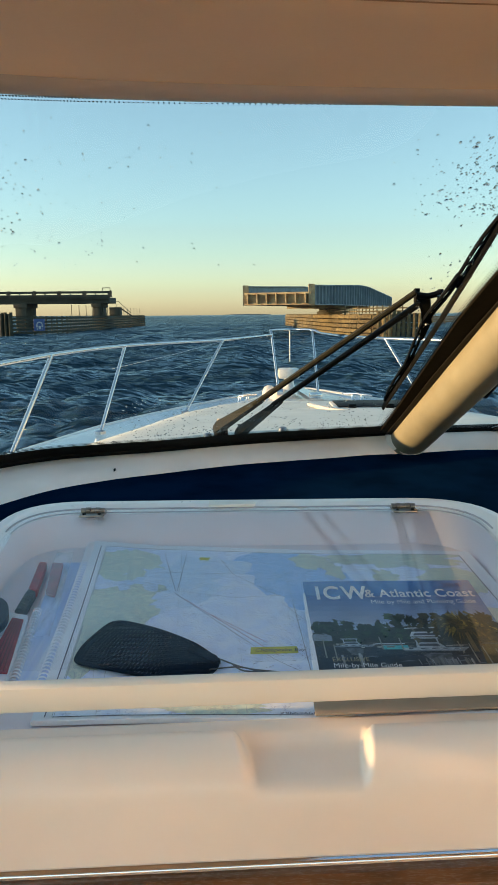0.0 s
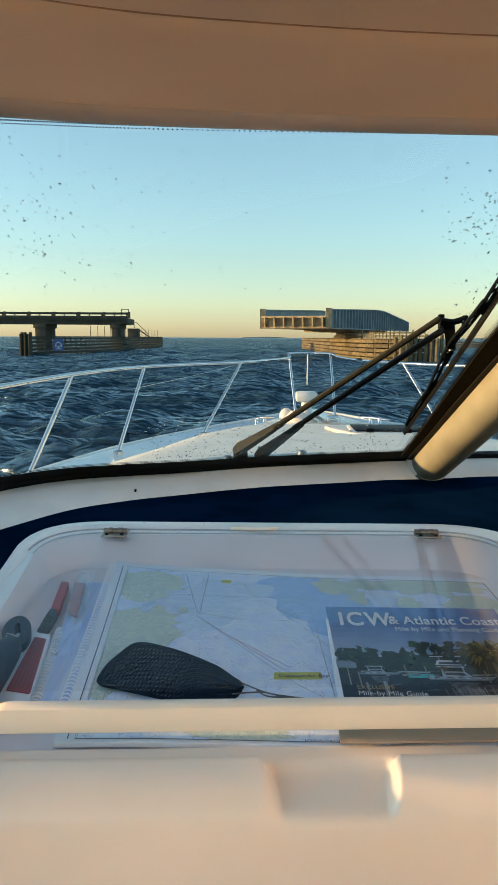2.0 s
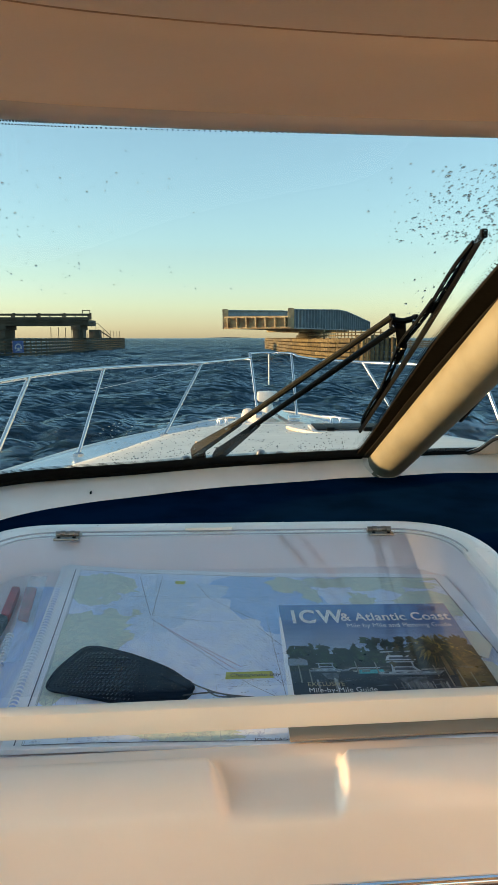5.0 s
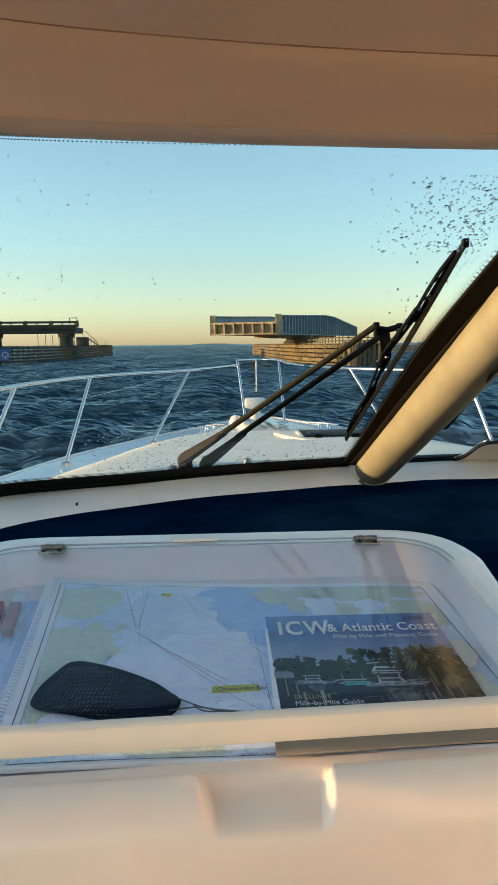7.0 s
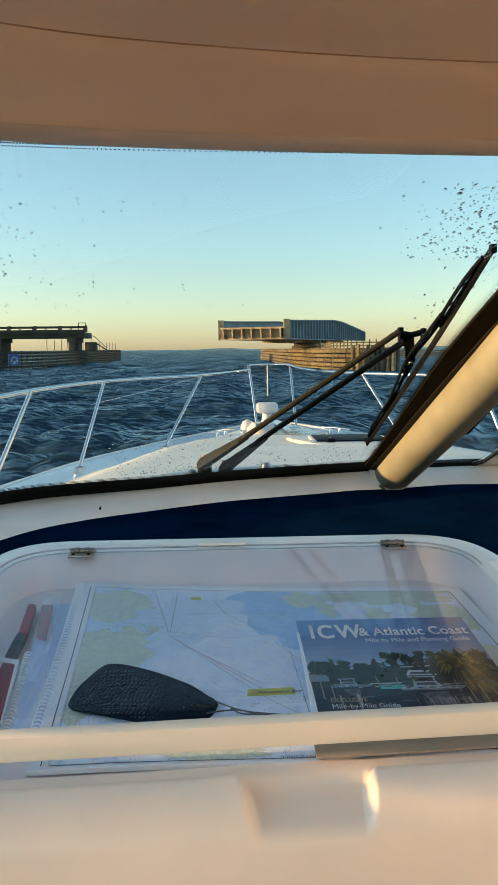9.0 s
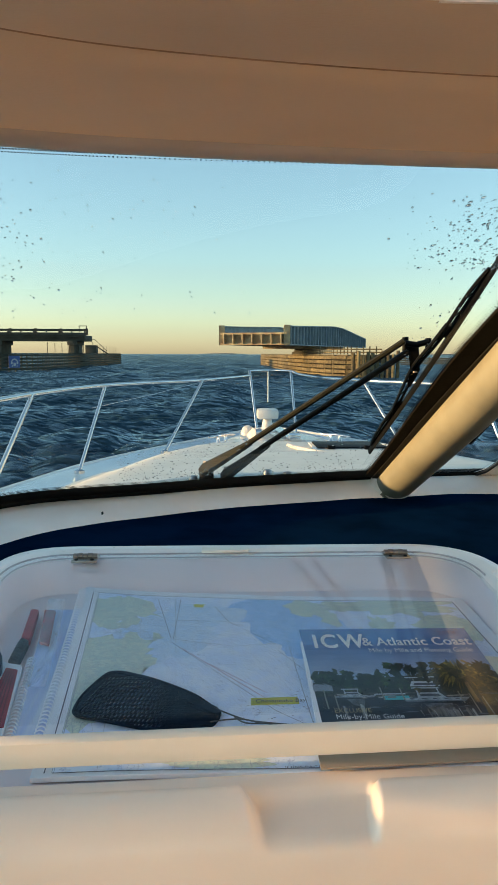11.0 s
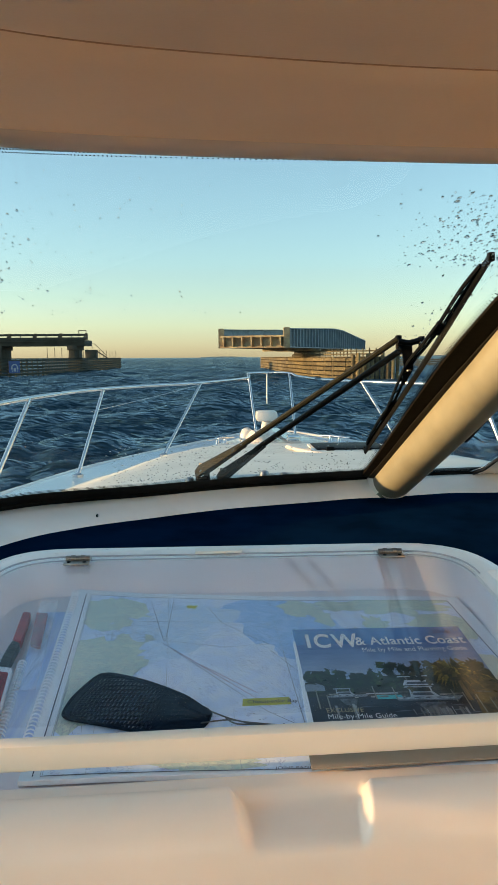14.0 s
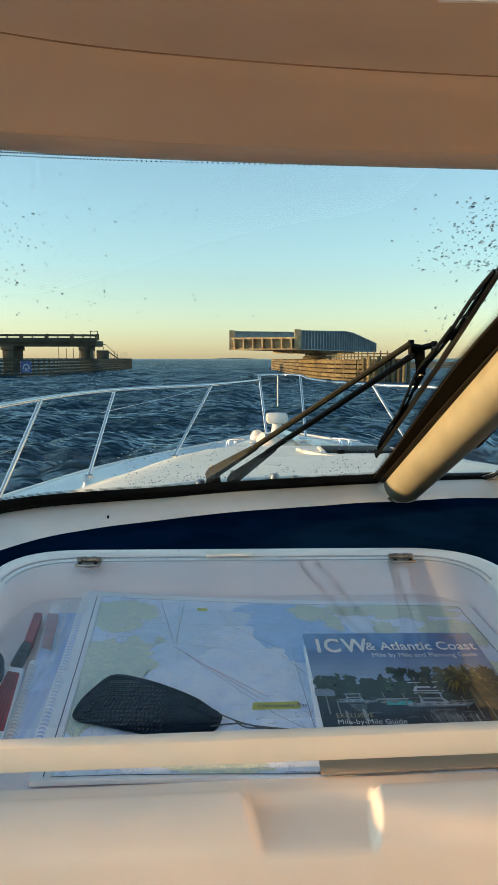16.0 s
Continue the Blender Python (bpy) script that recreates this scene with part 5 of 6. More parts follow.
part("outer_frame", sheet(rows, 0.006), material("dark_bronze_frame", (0.0058, 0.0045, 0.0026), 0.55, vary=0.2, scale=15, bump=0.1, spec=0.06), mull, "dark bronze window frame", smooth=False)
rows = []
for k, e in enumerate(ES):
    w = strip_w(e)
    rows.append([e + Vector((0.0085 + w, 0, -0.009)), e + Vector((0.045 + w, 0, -0.010)), e + Vector((0.080 + w, 0, -0.006)), e + Vector((0.105 + w, 0, 0.004))])
part("rubber_gap", sheet(rows, 0.004), M_FRIT, mull, "black rubber channel", smooth=False)
bm = bmesh.new()
for k in range(200):
    f = k / 199 * (len(ES) - 1)
    i = min(int(f), len(ES) - 2)
    c = ES[i].lerp(ES[i + 1], f - i)
    d = (ES[i + 1] - ES[i]).normalized()
    for j in range(3):
        o = c + Vector((0.0075 - 0.0042 * j, 0, 0.0)) + d * 0.0026 * (j % 2)
        r = 0.0021 - 0.0005 * j
        bm.faces.new([bm.verts.new(o + Vector((1, 0, 0)) * r * math.cos(t) + d * r * math.sin(t)) for t in np.linspace(0, 2 * math.pi, 7)[:-1]])
part("frame_dots", bm, M_FRIT, mull, smooth=False)["kind"] = "stuff"

# rain on the glass
bm = bmesh.new()
rr = random.Random(21)


def drop(u, v, r, tall=1.0, spin=0.0):
    c, e, f = glass_at(u, v, 0.0006), glass_at(u + 0.002, v, 0.0006), glass_at(u, v + 0.004, 0.0006)
    a, b = (e - c).normalized(), (f - c).normalized()
    nn = a.cross(b)
    nn = nn if nn.z > 0 else -nn
    m = Matrix((a, b, nn)).transposed().to_4x4()
    got = bmesh.ops.create_icosphere(bm, subdivisions=2 if r > 0.0018 else 1, radius=1.0)["verts"]
    for w in got:
        w.co = c + m @ (Matrix.Rotation(spin, 3, "Z") @ Vector((w.co.x * r, w.co.y * r * tall, w.co.z * r * 0.55)))


def frame_u(v):
    return 0.583 + 0.080 * v


for k in range(210):
    drop(rr.uniform(0.16, 0.48), rr.uniform(0.66, 0.97), 0.0006 + 0.0010 * rr.random() ** 2.2, rr.uniform(0.8, 1.6))
for k in range(120):
    drop(rr.gauss(0.280, 0.045), rr.gauss(0.82, 0.07), 0.0008 + 0.0011 * rr.random() ** 2, rr.uniform(0.8, 1.6))
for k in range(460):
    v = rr.uniform(0.80, 0.955)
    drop(frame_u(v) - 0.008 - abs(rr.gauss(0, 0.033)), v, 0.0009 + 0.0013 * rr.random() ** 2.0, rr.uniform(0.9, 1.9), -0.9)
for k in range(240):
    v = rr.uniform(0.08, 0.85)
    drop(frame_u(v) - 0.006 - abs(rr.gauss(0, 0.018)), v, 0.0008 + 0.0014 * rr.random() ** 2, rr.uniform(0.8, 1.9))
for k in range(700):
    drop(rr.uniform(0.37, 0.57) if k % 3 else rr.gauss(0.44, 0.04), 0.085 + 0.17 * rr.random() ** 1.5, 0.0008 + 0.0017 * rr.random() ** 2, rr.uniform(0.22, 0.42))
for k in range(80):
    drop(rr.gauss(0.215, 0.030), rr.uniform(0.1, 0.42), 0.0007 + 0.0010 * rr.random() ** 2, rr.uniform(0.4, 0.8))
rain = part("rain_drops", bm, M_DROP, screen, "clear rain drops")
rain["kind"] = "stuff"
# white dots that paint the glints of sunlit spray drops
bm = bmesh.new()
for k in range(260):
    drop(rr.gauss(0.205, 0.04), 0.08 + 0.42 * rr.random() ** 1.4, 0.0004 + 0.0006 * rr.random() ** 2, rr.uniform(0.6, 1.3))
part("spray_glints", bm, plain("glint_white", (0.8, 0.8, 0.8), 0.6), screen, "white specks painted for glints on sunlit spray")["kind"] = "stuff"

# ---- wipers ----
wiper = thing("windscreen_wiper", (-0.05, 2.0, 2.26), "dark bronze pantograph windscreen wiper with twin arms", "wiper")
part("pivot", tube(bmesh.new(), [(-0.058, 2.01, 2.245), (-0.058, 2.01, 2.29), (-0.058, 2.0, 2.31)], 0.02, 14, radii=[0.024, 0.02, 0.017]), M_TRIM, wiper)
part("pivot", tube(bmesh.new(), [(0.0, 2.02, 2.235), (0.0, 2.02, 2.275), (0.0, 2.01, 2.295)], 0.016, 14, radii=[0.018, 0.015, 0.013]), M_TRIM, wiper)


def wedge(pts, sizes):
    """A flat-sided tapered bar through points; sizes: (width, height) at each."""
    bm = bmesh.new()
    rings = []
    pts = [Vector(p) for p in pts]
    for i, (p, (w, h)) in enumerate(zip(pts, sizes)):
        d = (pts[min(i + 1, len(pts) - 1)] - pts[max(i - 1, 0)]).normalized()
        sd = d.cross(Vector((0, 0, 1))).normalized()
        up = sd.cross(d)
        rings.append([bm.verts.new(p + sd * a * w / 2 + up * c * h / 2) for a, c in ((-1, -1), (1, -1), (1, 0.6), (0.7, 1), (-0.7, 1), (-1, 0.6))])
    for r0, r1 in zip(rings, rings[1:]):
        for k in range(6):
            bm.faces.new((r0[k], r0[(k + 1) % 6], r1[(k + 1) % 6], r1[k]))
    bm.faces.new(rings[0][::-1])
    bm.faces.new(rings[-1])
    return bm


M_ARM = material("weathered_bronze_anodising", (0.021, 0.020, 0.010), 0.6, vary=0.3, scale=60, bump=0.2, spec=0.2)
part("arm_shroud", wedge([(-0.072, 2.016, 2.294), (-0.058, 1.985, 2.308), (0.052, 1.722, 2.409)], [(0.018, 0.022), (0.027, 0.028), (0.012, 0.012)]), M_ARM, wiper, "weathered bronze arm shroud", smooth=False)
part("arm_shroud", wedge([(-0.012, 2.022, 2.279), (0.0, 1.99, 2.293), (0.097, 1.732, 2.404)], [(0.016, 0.020), (0.026, 0.026), (0.011, 0.011)]), M_TRIM, wiper, "black arm shroud", smooth=False)
for x, y, z in ((-0.068, 2.012, 2.296), (-0.008, 2.018, 2.281)):
    part("pivot_post", tube(bmesh.new(), [(x, y, 2.236), (x, y, 2.262), (x, y, 2.268), (x, y, z)], 0.012, 14, radii=[0.015, 0.015, 0.010, 0.010]), M_HINGE, wiper, "tarnished steel pivot post")
for p in ((-0.060, 1.992, 2.318), (-0.002, 1.998, 2.302)):
    part("pivot_nut", tube(bmesh.new(), [Vector(p) - Vector((0, 0, 0.01)), Vector(p) + Vector((0, 0.003, 0.008))], 0.009, 6), M_HINGE, wiper)
part("main_arm", tube(bmesh.new(), [(0.035, 1.742, 2.396), (0.335, 1.375, 2.646)], 0.0075, 8, flats=[(0.0085, 0.007), (0.007, 0.006)]), M_ARM, wiper, "weathered olive bronze arm")
part("guide_arm", tube(bmesh.new(), [(0.080, 1.752, 2.392), (0.357, 1.385, 2.634)], 0.0065, 10), M_TRIM, wiper)
part("link_plate", tube(bmesh.new(), [(0.333, 1.375, 2.640), (0.355, 1.374, 2.637), (0.378, 1.372, 2.643)], 0.01, 10, flat=(0.012, 0.006)), M_BLACK, wiper)
for p in ((0.336, 1.378, 2.64), (0.379, 1.374, 2.638)):
    part("pin", tube(bmesh.new(), [Vector(p) - Vector((0, 0, 0.014)), Vector(p) + Vector((0, 0.004, 0.011))], 0.0062, 12), M_BLACK, wiper)
blade = part("blade", tube(bmesh.new(), spline([(0.341, 1.719, 2.388), (0.360, 1.58, 2.474), (0.383, 1.40, 2.586), (0.398, 1.27, 2.668), (0.413, 1.121, 2.762)], 6), 0.004, 8, flat=(0.0035, 0.008)), M_BLACK, wiper, "black rubber blade")
part("blade_tip", box(bmesh.new(), (0.4085, 1.116, 2.754), (0.4185, 1.128, 2.768), 0.002), M_TRIM, blade)
BLADE = spline([(0.341, 1.719, 2.388), (0.360, 1.58, 2.474), (0.383, 1.40, 2.586), (0.398, 1.27, 2.668), (0.413, 1.121, 2.762)], 10)


def by_blade(f, off, up=0.006):
    """A place beside the blade: f along it from its foot, off to its port side."""
    k = f * (len(BLADE) - 1)
    i = min(int(k), len(BLADE) - 2)
    return BLADE[i].lerp(BLADE[i + 1], k - i) + Vector((-off, 0.0, up))


def lever(name, stations, webs, mat):
    """A perforated wiper lever: two rails joined by webs."""
    spots = lambda d: [by_blade(f, o - d * min(1.0, o / 0.012)) for f, o in stations]
    lv = part(name, tube(bmesh.new(), spline(spots(0.0), 4), 0.003, 6, flat=(0.0030, 0.0042)), mat, blade)
    part("inner_rail", tube(bmesh.new(), spline(spots(0.009), 4), 0.003, 6, flat=(0.0028, 0.0040)), mat, lv)
    fs, os_ = [q[0] for q in stations], [q[1] for q in stations]
    for k in range(webs):
        f = fs[0] + (fs[-1] - fs[0]) * (k + 0.5) / webs
        o = float(np.interp(f, fs, os_))
        part("web", beam(bmesh.new(), by_blade(f, o), by_blade(f + 0.012, o - 0.009), 0.006, 0.004), mat, lv, smooth=False)


lever("bridge", [(0.24, 0.006), (0.36, 0.017), (0.48, 0.028), (0.54, 0.028), (0.62, 0.022), (0.74, 0.016)], 9, M_TRIM)
lever("yoke", [(0.06, 0.004), (0.14, 0.010), (0.26, 0.012), (0.34, 0.008)], 4, M_BLACK)
lever("yoke", [(0.68, 0.014), (0.76, 0.014), (0.86, 0.012), (0.94, 0.004)], 4, M_BLACK)
part("pivot_plate", wedge([(0.350, 1.376, 2.638), by_blade(0.50, 0.022), by_blade(0.42, 0.012)], [(0.020, 0.010), (0.018, 0.010), (0.006, 0.008)]), M_TRIM, blade, smooth=False)
part("pivot_bolt", tube(bmesh.new(), [by_blade(0.495, 0.020, 0.0), by_blade(0.495, 0.020, 0.014)], 0.005, 10), M_HINGE, blade)
other = thing("windscreen_wiper", (0.55, 1.6, 2.4), "black rubber wiper blade resting on the starboard glass", "wiper")
part("blade", tube(bmesh.new(), [(0.545, 1.60, 2.425), (0.52, 1.30, 2.545), (0.51, 1.15, 2.60)], 0.006, 8, flat=(0.006, 0.006)), M_BLACK, other)

# unseen coamings added at the windscreen corners to keep low sun off the dash
for nm, i0, i1 in (("unseen_coaming_port", 0, 11), ("unseen_coaming_starboard", len(L1) - 12, len(L1) - 1)):
    rows = [[glass_at(i / (len(L1) - 1), v, -0.004) for v in np.linspace(-0.02, 0.34, 8)] for i in range(i0, i1 + 1)]
    tagged(part(nm, sheet(rows, 0.03), M_PILLAR, None), "unseen tan coaming added to keep low sun off the dashboard", "coaming", kind="structure")

# rounded lower corner of the starboard window
corner = thing("window_corner", (0.75, 1.9, 2.3), "grey moulded corner of the starboard window with black gasket", "window frame", kind="structure")


def corner_v(u):
    return float(np.interp(u, [0.685, 0.690, 0.6965, 0.7025, 0.7068, 0.7109, 0.717, 0.75, 0.80, 0.87], [0.016, 0.021, 0.034, 0.048, 0.077, 0.107, 0.125, 0.150, 0.160, 0.150]))


us = np.concatenate([np.linspace(0.684, 0.72, 30), np.linspace(0.724, 0.88, 20)])
part("panel", sheet([[glass_at(u, -0.03 + (corner_v(u) + 0.02) * k, -0.005) for k in np.linspace(0, 1, 5)] for u in us]), M_LIP, corner, "grey-white moulded panel")
part("gasket", tube(bmesh.new(), [glass_at(u, corner_v(u) - 0.006, -0.003) for u in us], 0.008, 8, flat=(0.009, 0.004)), M_FRIT, corner, "black rubber gasket")
part("chrome_edge", tube(bmesh.new(), [glass_at(u, corner_v(u) + 0.004, 0.001) for u in us], 0.0012, 8), M_CHROME, corner, "wet chrome edge")

# ---- hardtop, headliner and the cabin behind ----
HX0, HX1, HY0, HY1 = 0.165, 1.0, 0.02, 0.626    # the roof hatch's opening


def hatch_hole(bm):
    """Cut the roof hatch's opening out of a sheet of the roof."""
    for co, no in (((HX0, 0, 0), (1, 0, 0)), ((HX1, 0, 0), (1, 0, 0)), ((0, HY0, 0), (0, 1, 0)), ((0, HY1, 0), (0, 1, 0))):
        bmesh.ops.bisect_plane(bm, geom=bm.verts[:] + bm.edges[:] + bm.faces[:], plane_co=co, plane_no=no)
    gone = [f for f in bm.faces if HX0 < f.calc_center_median().x < HX1 and HY0 < f.calc_center_median().y < HY1]
    bmesh.ops.delete(bm, geom=gone, context="FACES")
    return bm


SEAM = spline([(-0.62, 0.42, 2.908), (-0.42, 0.58, 2.901), (-0.206, 0.675, 2.896), (-0.02, 0.722, 2.895), (0.263, 0.7535, 2.893), (0.6, 0.765, 2.893), (1.1, 0.70, 2.896), (1.5, 0.45, 2.90)], 12)
SEAM = [SEAM[round(k * (len(SEAM) - 1) / (len(H0) - 1))] for k in range(len(H0))]
rows = []
for h, s in zip(H0, SEAM):
    f = lambda k, dz=0.0: h.lerp(s, k) + Vector((0, 0, dz))
    rows.append([h + Vector((0, 0.05, 0.03)), h + Vector((0, 0.022, 0.006)), h + Vector((0, 0.008, -0.001)), h, f(0.05, -0.0035), f(0.10, -0.003), f(0.14, 0.001), f(0.2, 0.0015), f(0.4, 0.001), f(0.6, 0.0005), f(0.8), f(0.97), f(1.0, 0.004)])
tagged(part("header_panel", sheet(rows), M_LINER, None), "tan vinyl padded header above the windscreen", "header", kind="structure")
rows = []
for h, s in zip(H0, SEAM):
    f = lambda k, dz=0.0: h.lerp(s, k) + Vector((0, 0, dz))
    rows.append([h + Vector((0, 0.010, 0.001)), h + Vector((0, 0.003, -0.0022)), f(0.02, -0.0036), f(0.06, -0.0050), f(0.11, -0.0046), f(0.15, -0.0026), f(0.165, 0.0005)])
part("rolled_edge", sheet(rows), material("grey_tan_vinyl", (0.37, 0.32, 0.28), 0.5, vary=0.10, scale=12, bump=0.2, fine=200, stretch=(0.3, 1, 1)), bpy.data.objects["header_panel"], "rolled grey-tan vinyl edge")
rows = []
for s in SEAM:
    back = Vector((0.45 + (s.x - 0.45) * 1.1, -2.4, 2.99))
    rows.append([s + Vector((0, 0, 0.003)), s + Vector((0, -0.003, -0.0015)), s + Vector((0, -0.02, 0.0015))] + [s.lerp(back, k) + Vector((0, 0, 0.03 * math.sin(math.pi * k))) for k in (0.02, 0.035, 0.0485, 0.08, 0.15, 0.233, 0.3, 0.5, 0.75, 1)])
tagged(part("ceiling", hatch_hole(sheet(rows)), M_LINER, None), "tan vinyl headliner with a stitched seam", "ceiling", kind="structure")
part("seam_piping", tube(bmesh.new(), [s + Vector((0, 0.002, 0.0)) for s in SEAM], 0.0010, 6), material("brown_thread", (0.30, 0.19, 0.12), 0.8, bump=0), bpy.data.objects["ceiling"], "dark seam")
for k in range(3):
    part("liner_fold", tube(bmesh.new(), spline([(0.12 - 0.03 * k, 0.655 - 0.018 * k, 2.9045 + 0.005 * k), (0.3, 0.652 - 0.02 * k, 2.9035 + 0.005 * k), (0.7, 0.65 - 0.02 * k, 2.9035 + 0.005 * k)], 5), 0.0022, 6), M_LINER, bpy.data.objects["ceiling"], "fold in the liner")
hatchr = thing("roof_hatch", (0.6, 0.3, 2.92), "white framed clear roof hatch in the headliner", "hatch")
rim_out = [Vector(p) for p in ((HX0 - 0.012, HY0 - 0.012), (HX1 + 0.012, HY0 - 0.012), (HX1 + 0.012, HY1 + 0.004), (HX0 - 0.012, HY1 + 0.004))]
rim_in = [Vector(p) for p in ((HX0 + 0.004, HY0 + 0.004), (HX1 - 0.004, HY0 + 0.004), (HX1 - 0.004, HY1 - 0.003), (HX0 + 0.004, HY1 - 0.003))]
part("frame", ring(bmesh.new(), rim_out, rim_in, 2.901, 3.075), M_WHITE, hatchr, smooth=False)
lens = part("lens", prism(bmesh.new(), round_quad([(HX0 - 0.02, HY0 - 0.02), (HX1 + 0.02, HY0 - 0.02), (HX1 + 0.02, HY1 + 0.02), (HX0 - 0.02, HY1 + 0.02)], (0.04,) * 4), 3.076, 3.086), clear("hatch_acrylic", (0.93, 0.95, 0.96), 0.01, ior=1.3), hatchr, "clear acrylic hatch lens")
lens.visible_shadow = False
# outer shell of the hardtop
rows = []
for h in H0:
    rows.append([h + Vector((0, 0.05, 0.032)), h + Vector((0, 0.06, 0.06)), h + Vector((0, 0.0, 0.12)), Vector((0.45 + (h.x - 0.45) * 1.05, 0.3, 3.04)), Vector((0.45 + (h.x - 0.45) * 1.12, -2.45, 3.08))])
tagged(part("hardtop", hatch_hole(sheet(rows)), M_WHITE, None), "white gelcoat hardtop roof of the wheelhouse", "roof", kind="structure")
# unseen cabin sides, shaped to steer the low sun
for nm, x in (("wall_port", -0.98), ("wall_starboard", 1.88)):
    bm = bmesh.new()
    box(bm, (x - 0.03, -2.4, 1.0), (x + 0.03, 0.95, 2.24), 0.01)
    # added blocks shade locker and moulding; slits aim sun at notch and bar
    box(bm, (x - 0.03, 0.64, 2.24), (x + 0.03, 0.97, 2.46), 0.008)
    box(bm, (x - 0.03, 0.60, 2.24), (x + 0.03, 0.64, 2.322), 0.003)
    box(bm, (x - 0.03, 0.60, 2.350), (x + 0.03, 0.64, 2.46), 0.003)
    box(bm, (x - 0.03, 0.30, 2.24), (x + 0.03, 0.60, 2.343), 0.004)
    box(bm, (x - 0.03, 0.30, 2.355), (x + 0.03, 0.60, 2.47), 0.004)
    for y in (-2.36, -1.0):
        box(bm, (x - 0.03, y - 0.035, 2.24), (x + 0.03, y + 0.035, 3.0), 0.008)
    # unseen panel added up to the roof, bouncing warm sun at the dash
    if x > 0:
        box(bm, (x - 0.03, -2.4, 2.24), (x + 0.03, 0.28, 3.02), 0.01)
    tagged(part(nm, bm, M_CREAM if x < 0 else M_SIDE, None), "unseen cream cabin side with blocks and slits that shape the sunlight" if x < 0 else "unseen tan cabin side closed to the headliner to bounce warm sun", "wall", kind="structure")
# unseen bulkhead and sole; height and cream colour set for light inside
tagged(part("wall_aft", box(bmesh.new(), (-0.98, -2.46, 1.0), (1.88, -2.40, 2.15), 0.01), M_CREAM, None), "unseen plain cream aft bulkhead, its height set for light inside", "wall", kind="structure")
tagged(part("floor", box(bmesh.new(), (-0.98, -2.46, 0.94), (1.88, 0.6, 1.0)), M_CREAM, None), "unseen cabin sole, cream to bounce light", "floor", kind="structure")


for ob in list(scene.objects):
    if ob.parent is None and ob not in ashore:
        ob.matrix_basis = TRIM @ ob.matrix_basis


# ---- swing bridge ----
def along(path, step):
    """Points at even steps along a line of (x, y)."""
    out, left = [], 0.0
    for a, b in zip(path, path[1:]):
        a, b = Vector(a), Vector(b)
        d = (b - a).length
        k = left
        while k < d:
            out.append(a.lerp(b, k / d))
            k += step
        left = k - d
    return out


def fender(name, label, path, top, rows_n, plank_h, mat, step, thick=0.18, low=-0.3):
    f = thing(name, (*path[0], 0), label, "timber fender")
    posts = along(path, step)
    for i, p in enumerate(posts):
        part("pile", tube(bmesh.new(), [(p.x, p.y, -1.5), (p.x, p.y, top + 0.05)], 0.13, 7), mat, f)
    gap = (top - low) / rows_n
    for a, b in zip(posts, posts[1:]):
        d = (b - a).normalized()
        s = Vector((d.y, -d.x))
        if s.dot(-a) < 0:
            s = -s
        for r in range(rows_n):
            z = top - gap * (r + 0.5)
            o = s * (0.2 + 0.02 * (r % 2))
            part("plank", beam(bmesh.new(), (a.x + o.x, a.y + o.y, z), (b.x + o.x, b.y + o.y, z), thick, plank_h), mat, f, smooth=False)
    return f


def piles(f, spots, top, mat, r=0.2):
    for x, y, t in spots:
        part("pile", tube(bmesh.new(), [(x, y, -1.5), (x + 0.05, y + 0.05, t)], r, 8, radii=[r, r * 0.92]), mat, f)


NEAR_P = [(-30.8, 95), (-28.6, 100), (-26.6, 109), (-26.2, 125), (-26.2, 150), (-26.0, 187)]
lf = fender("timber_fender", "weathered timber fender wall, shade in its dark colour, beside the fixed bridge", NEAR_P, 2.55, 6, 0.30, M_SHADEWOOD, 1.6)
piles(lf, [(-31.6 + 0.55 * (k % 3), 94.2 + 0.5 * (k // 3), 2.9 + 0.2 * (k % 2)) for k in range(7)], 2.9, M_SHADEWOOD, 0.24)
part("walkway", sheet([[(p[0] - 0.1, p[1], 2.62), (p[0] - 1.2, p[1], 2.62)] for p in NEAR_P], 0.08), M_SHADEWOOD, lf, "plank walkway on the fender")
for p in along(NEAR_P[2:], 4.6)[1:]:
    part("lamp_post", tube(bmesh.new(), [(p.x - 0.6, p.y, 2.55), (p.x - 0.6, p.y, 4.3)], 0.05, 6), M_SHADEWOOD, lf)
sign = thing("bridge_sign", (-28.7, 99.2, 1.5), "square blue bridge sign with a white symbol", "sign")
d = Vector((2.2, 5.0)).normalized()
board = lambda c, w, z0, z1, out: [(c[0] - d.x * w + d.y * out, c[1] - d.y * w - d.x * out, z0), (c[0] + d.x * w + d.y * out, c[1] + d.y * w - d.x * out, z0), (c[0] + d.x * w + d.y * out, c[1] + d.y * w - d.x * out, z1), (c[0] - d.x * w + d.y * out, c[1] - d.y * w - d.x * out, z1)]
SC = (-28.6, 99.8)


def slab(c, w, z0, z1, out, thick, mat, name, parent):
    bm = bmesh.new()
    a, b = board(c, w, z0, z1, out), board(c, w, z0, z1, out + thick)
    va, vb = [bm.verts.new(p) for p in a], [bm.verts.new(p) for p in b]
    bm.faces.new(va)
    bm.faces.new(vb)
    for i in range(4):
        bm.faces.new((va[i], va[(i + 1) % 4], vb[(i + 1) % 4], vb[i]))
    return part(name, bm, mat, parent, smooth=False)


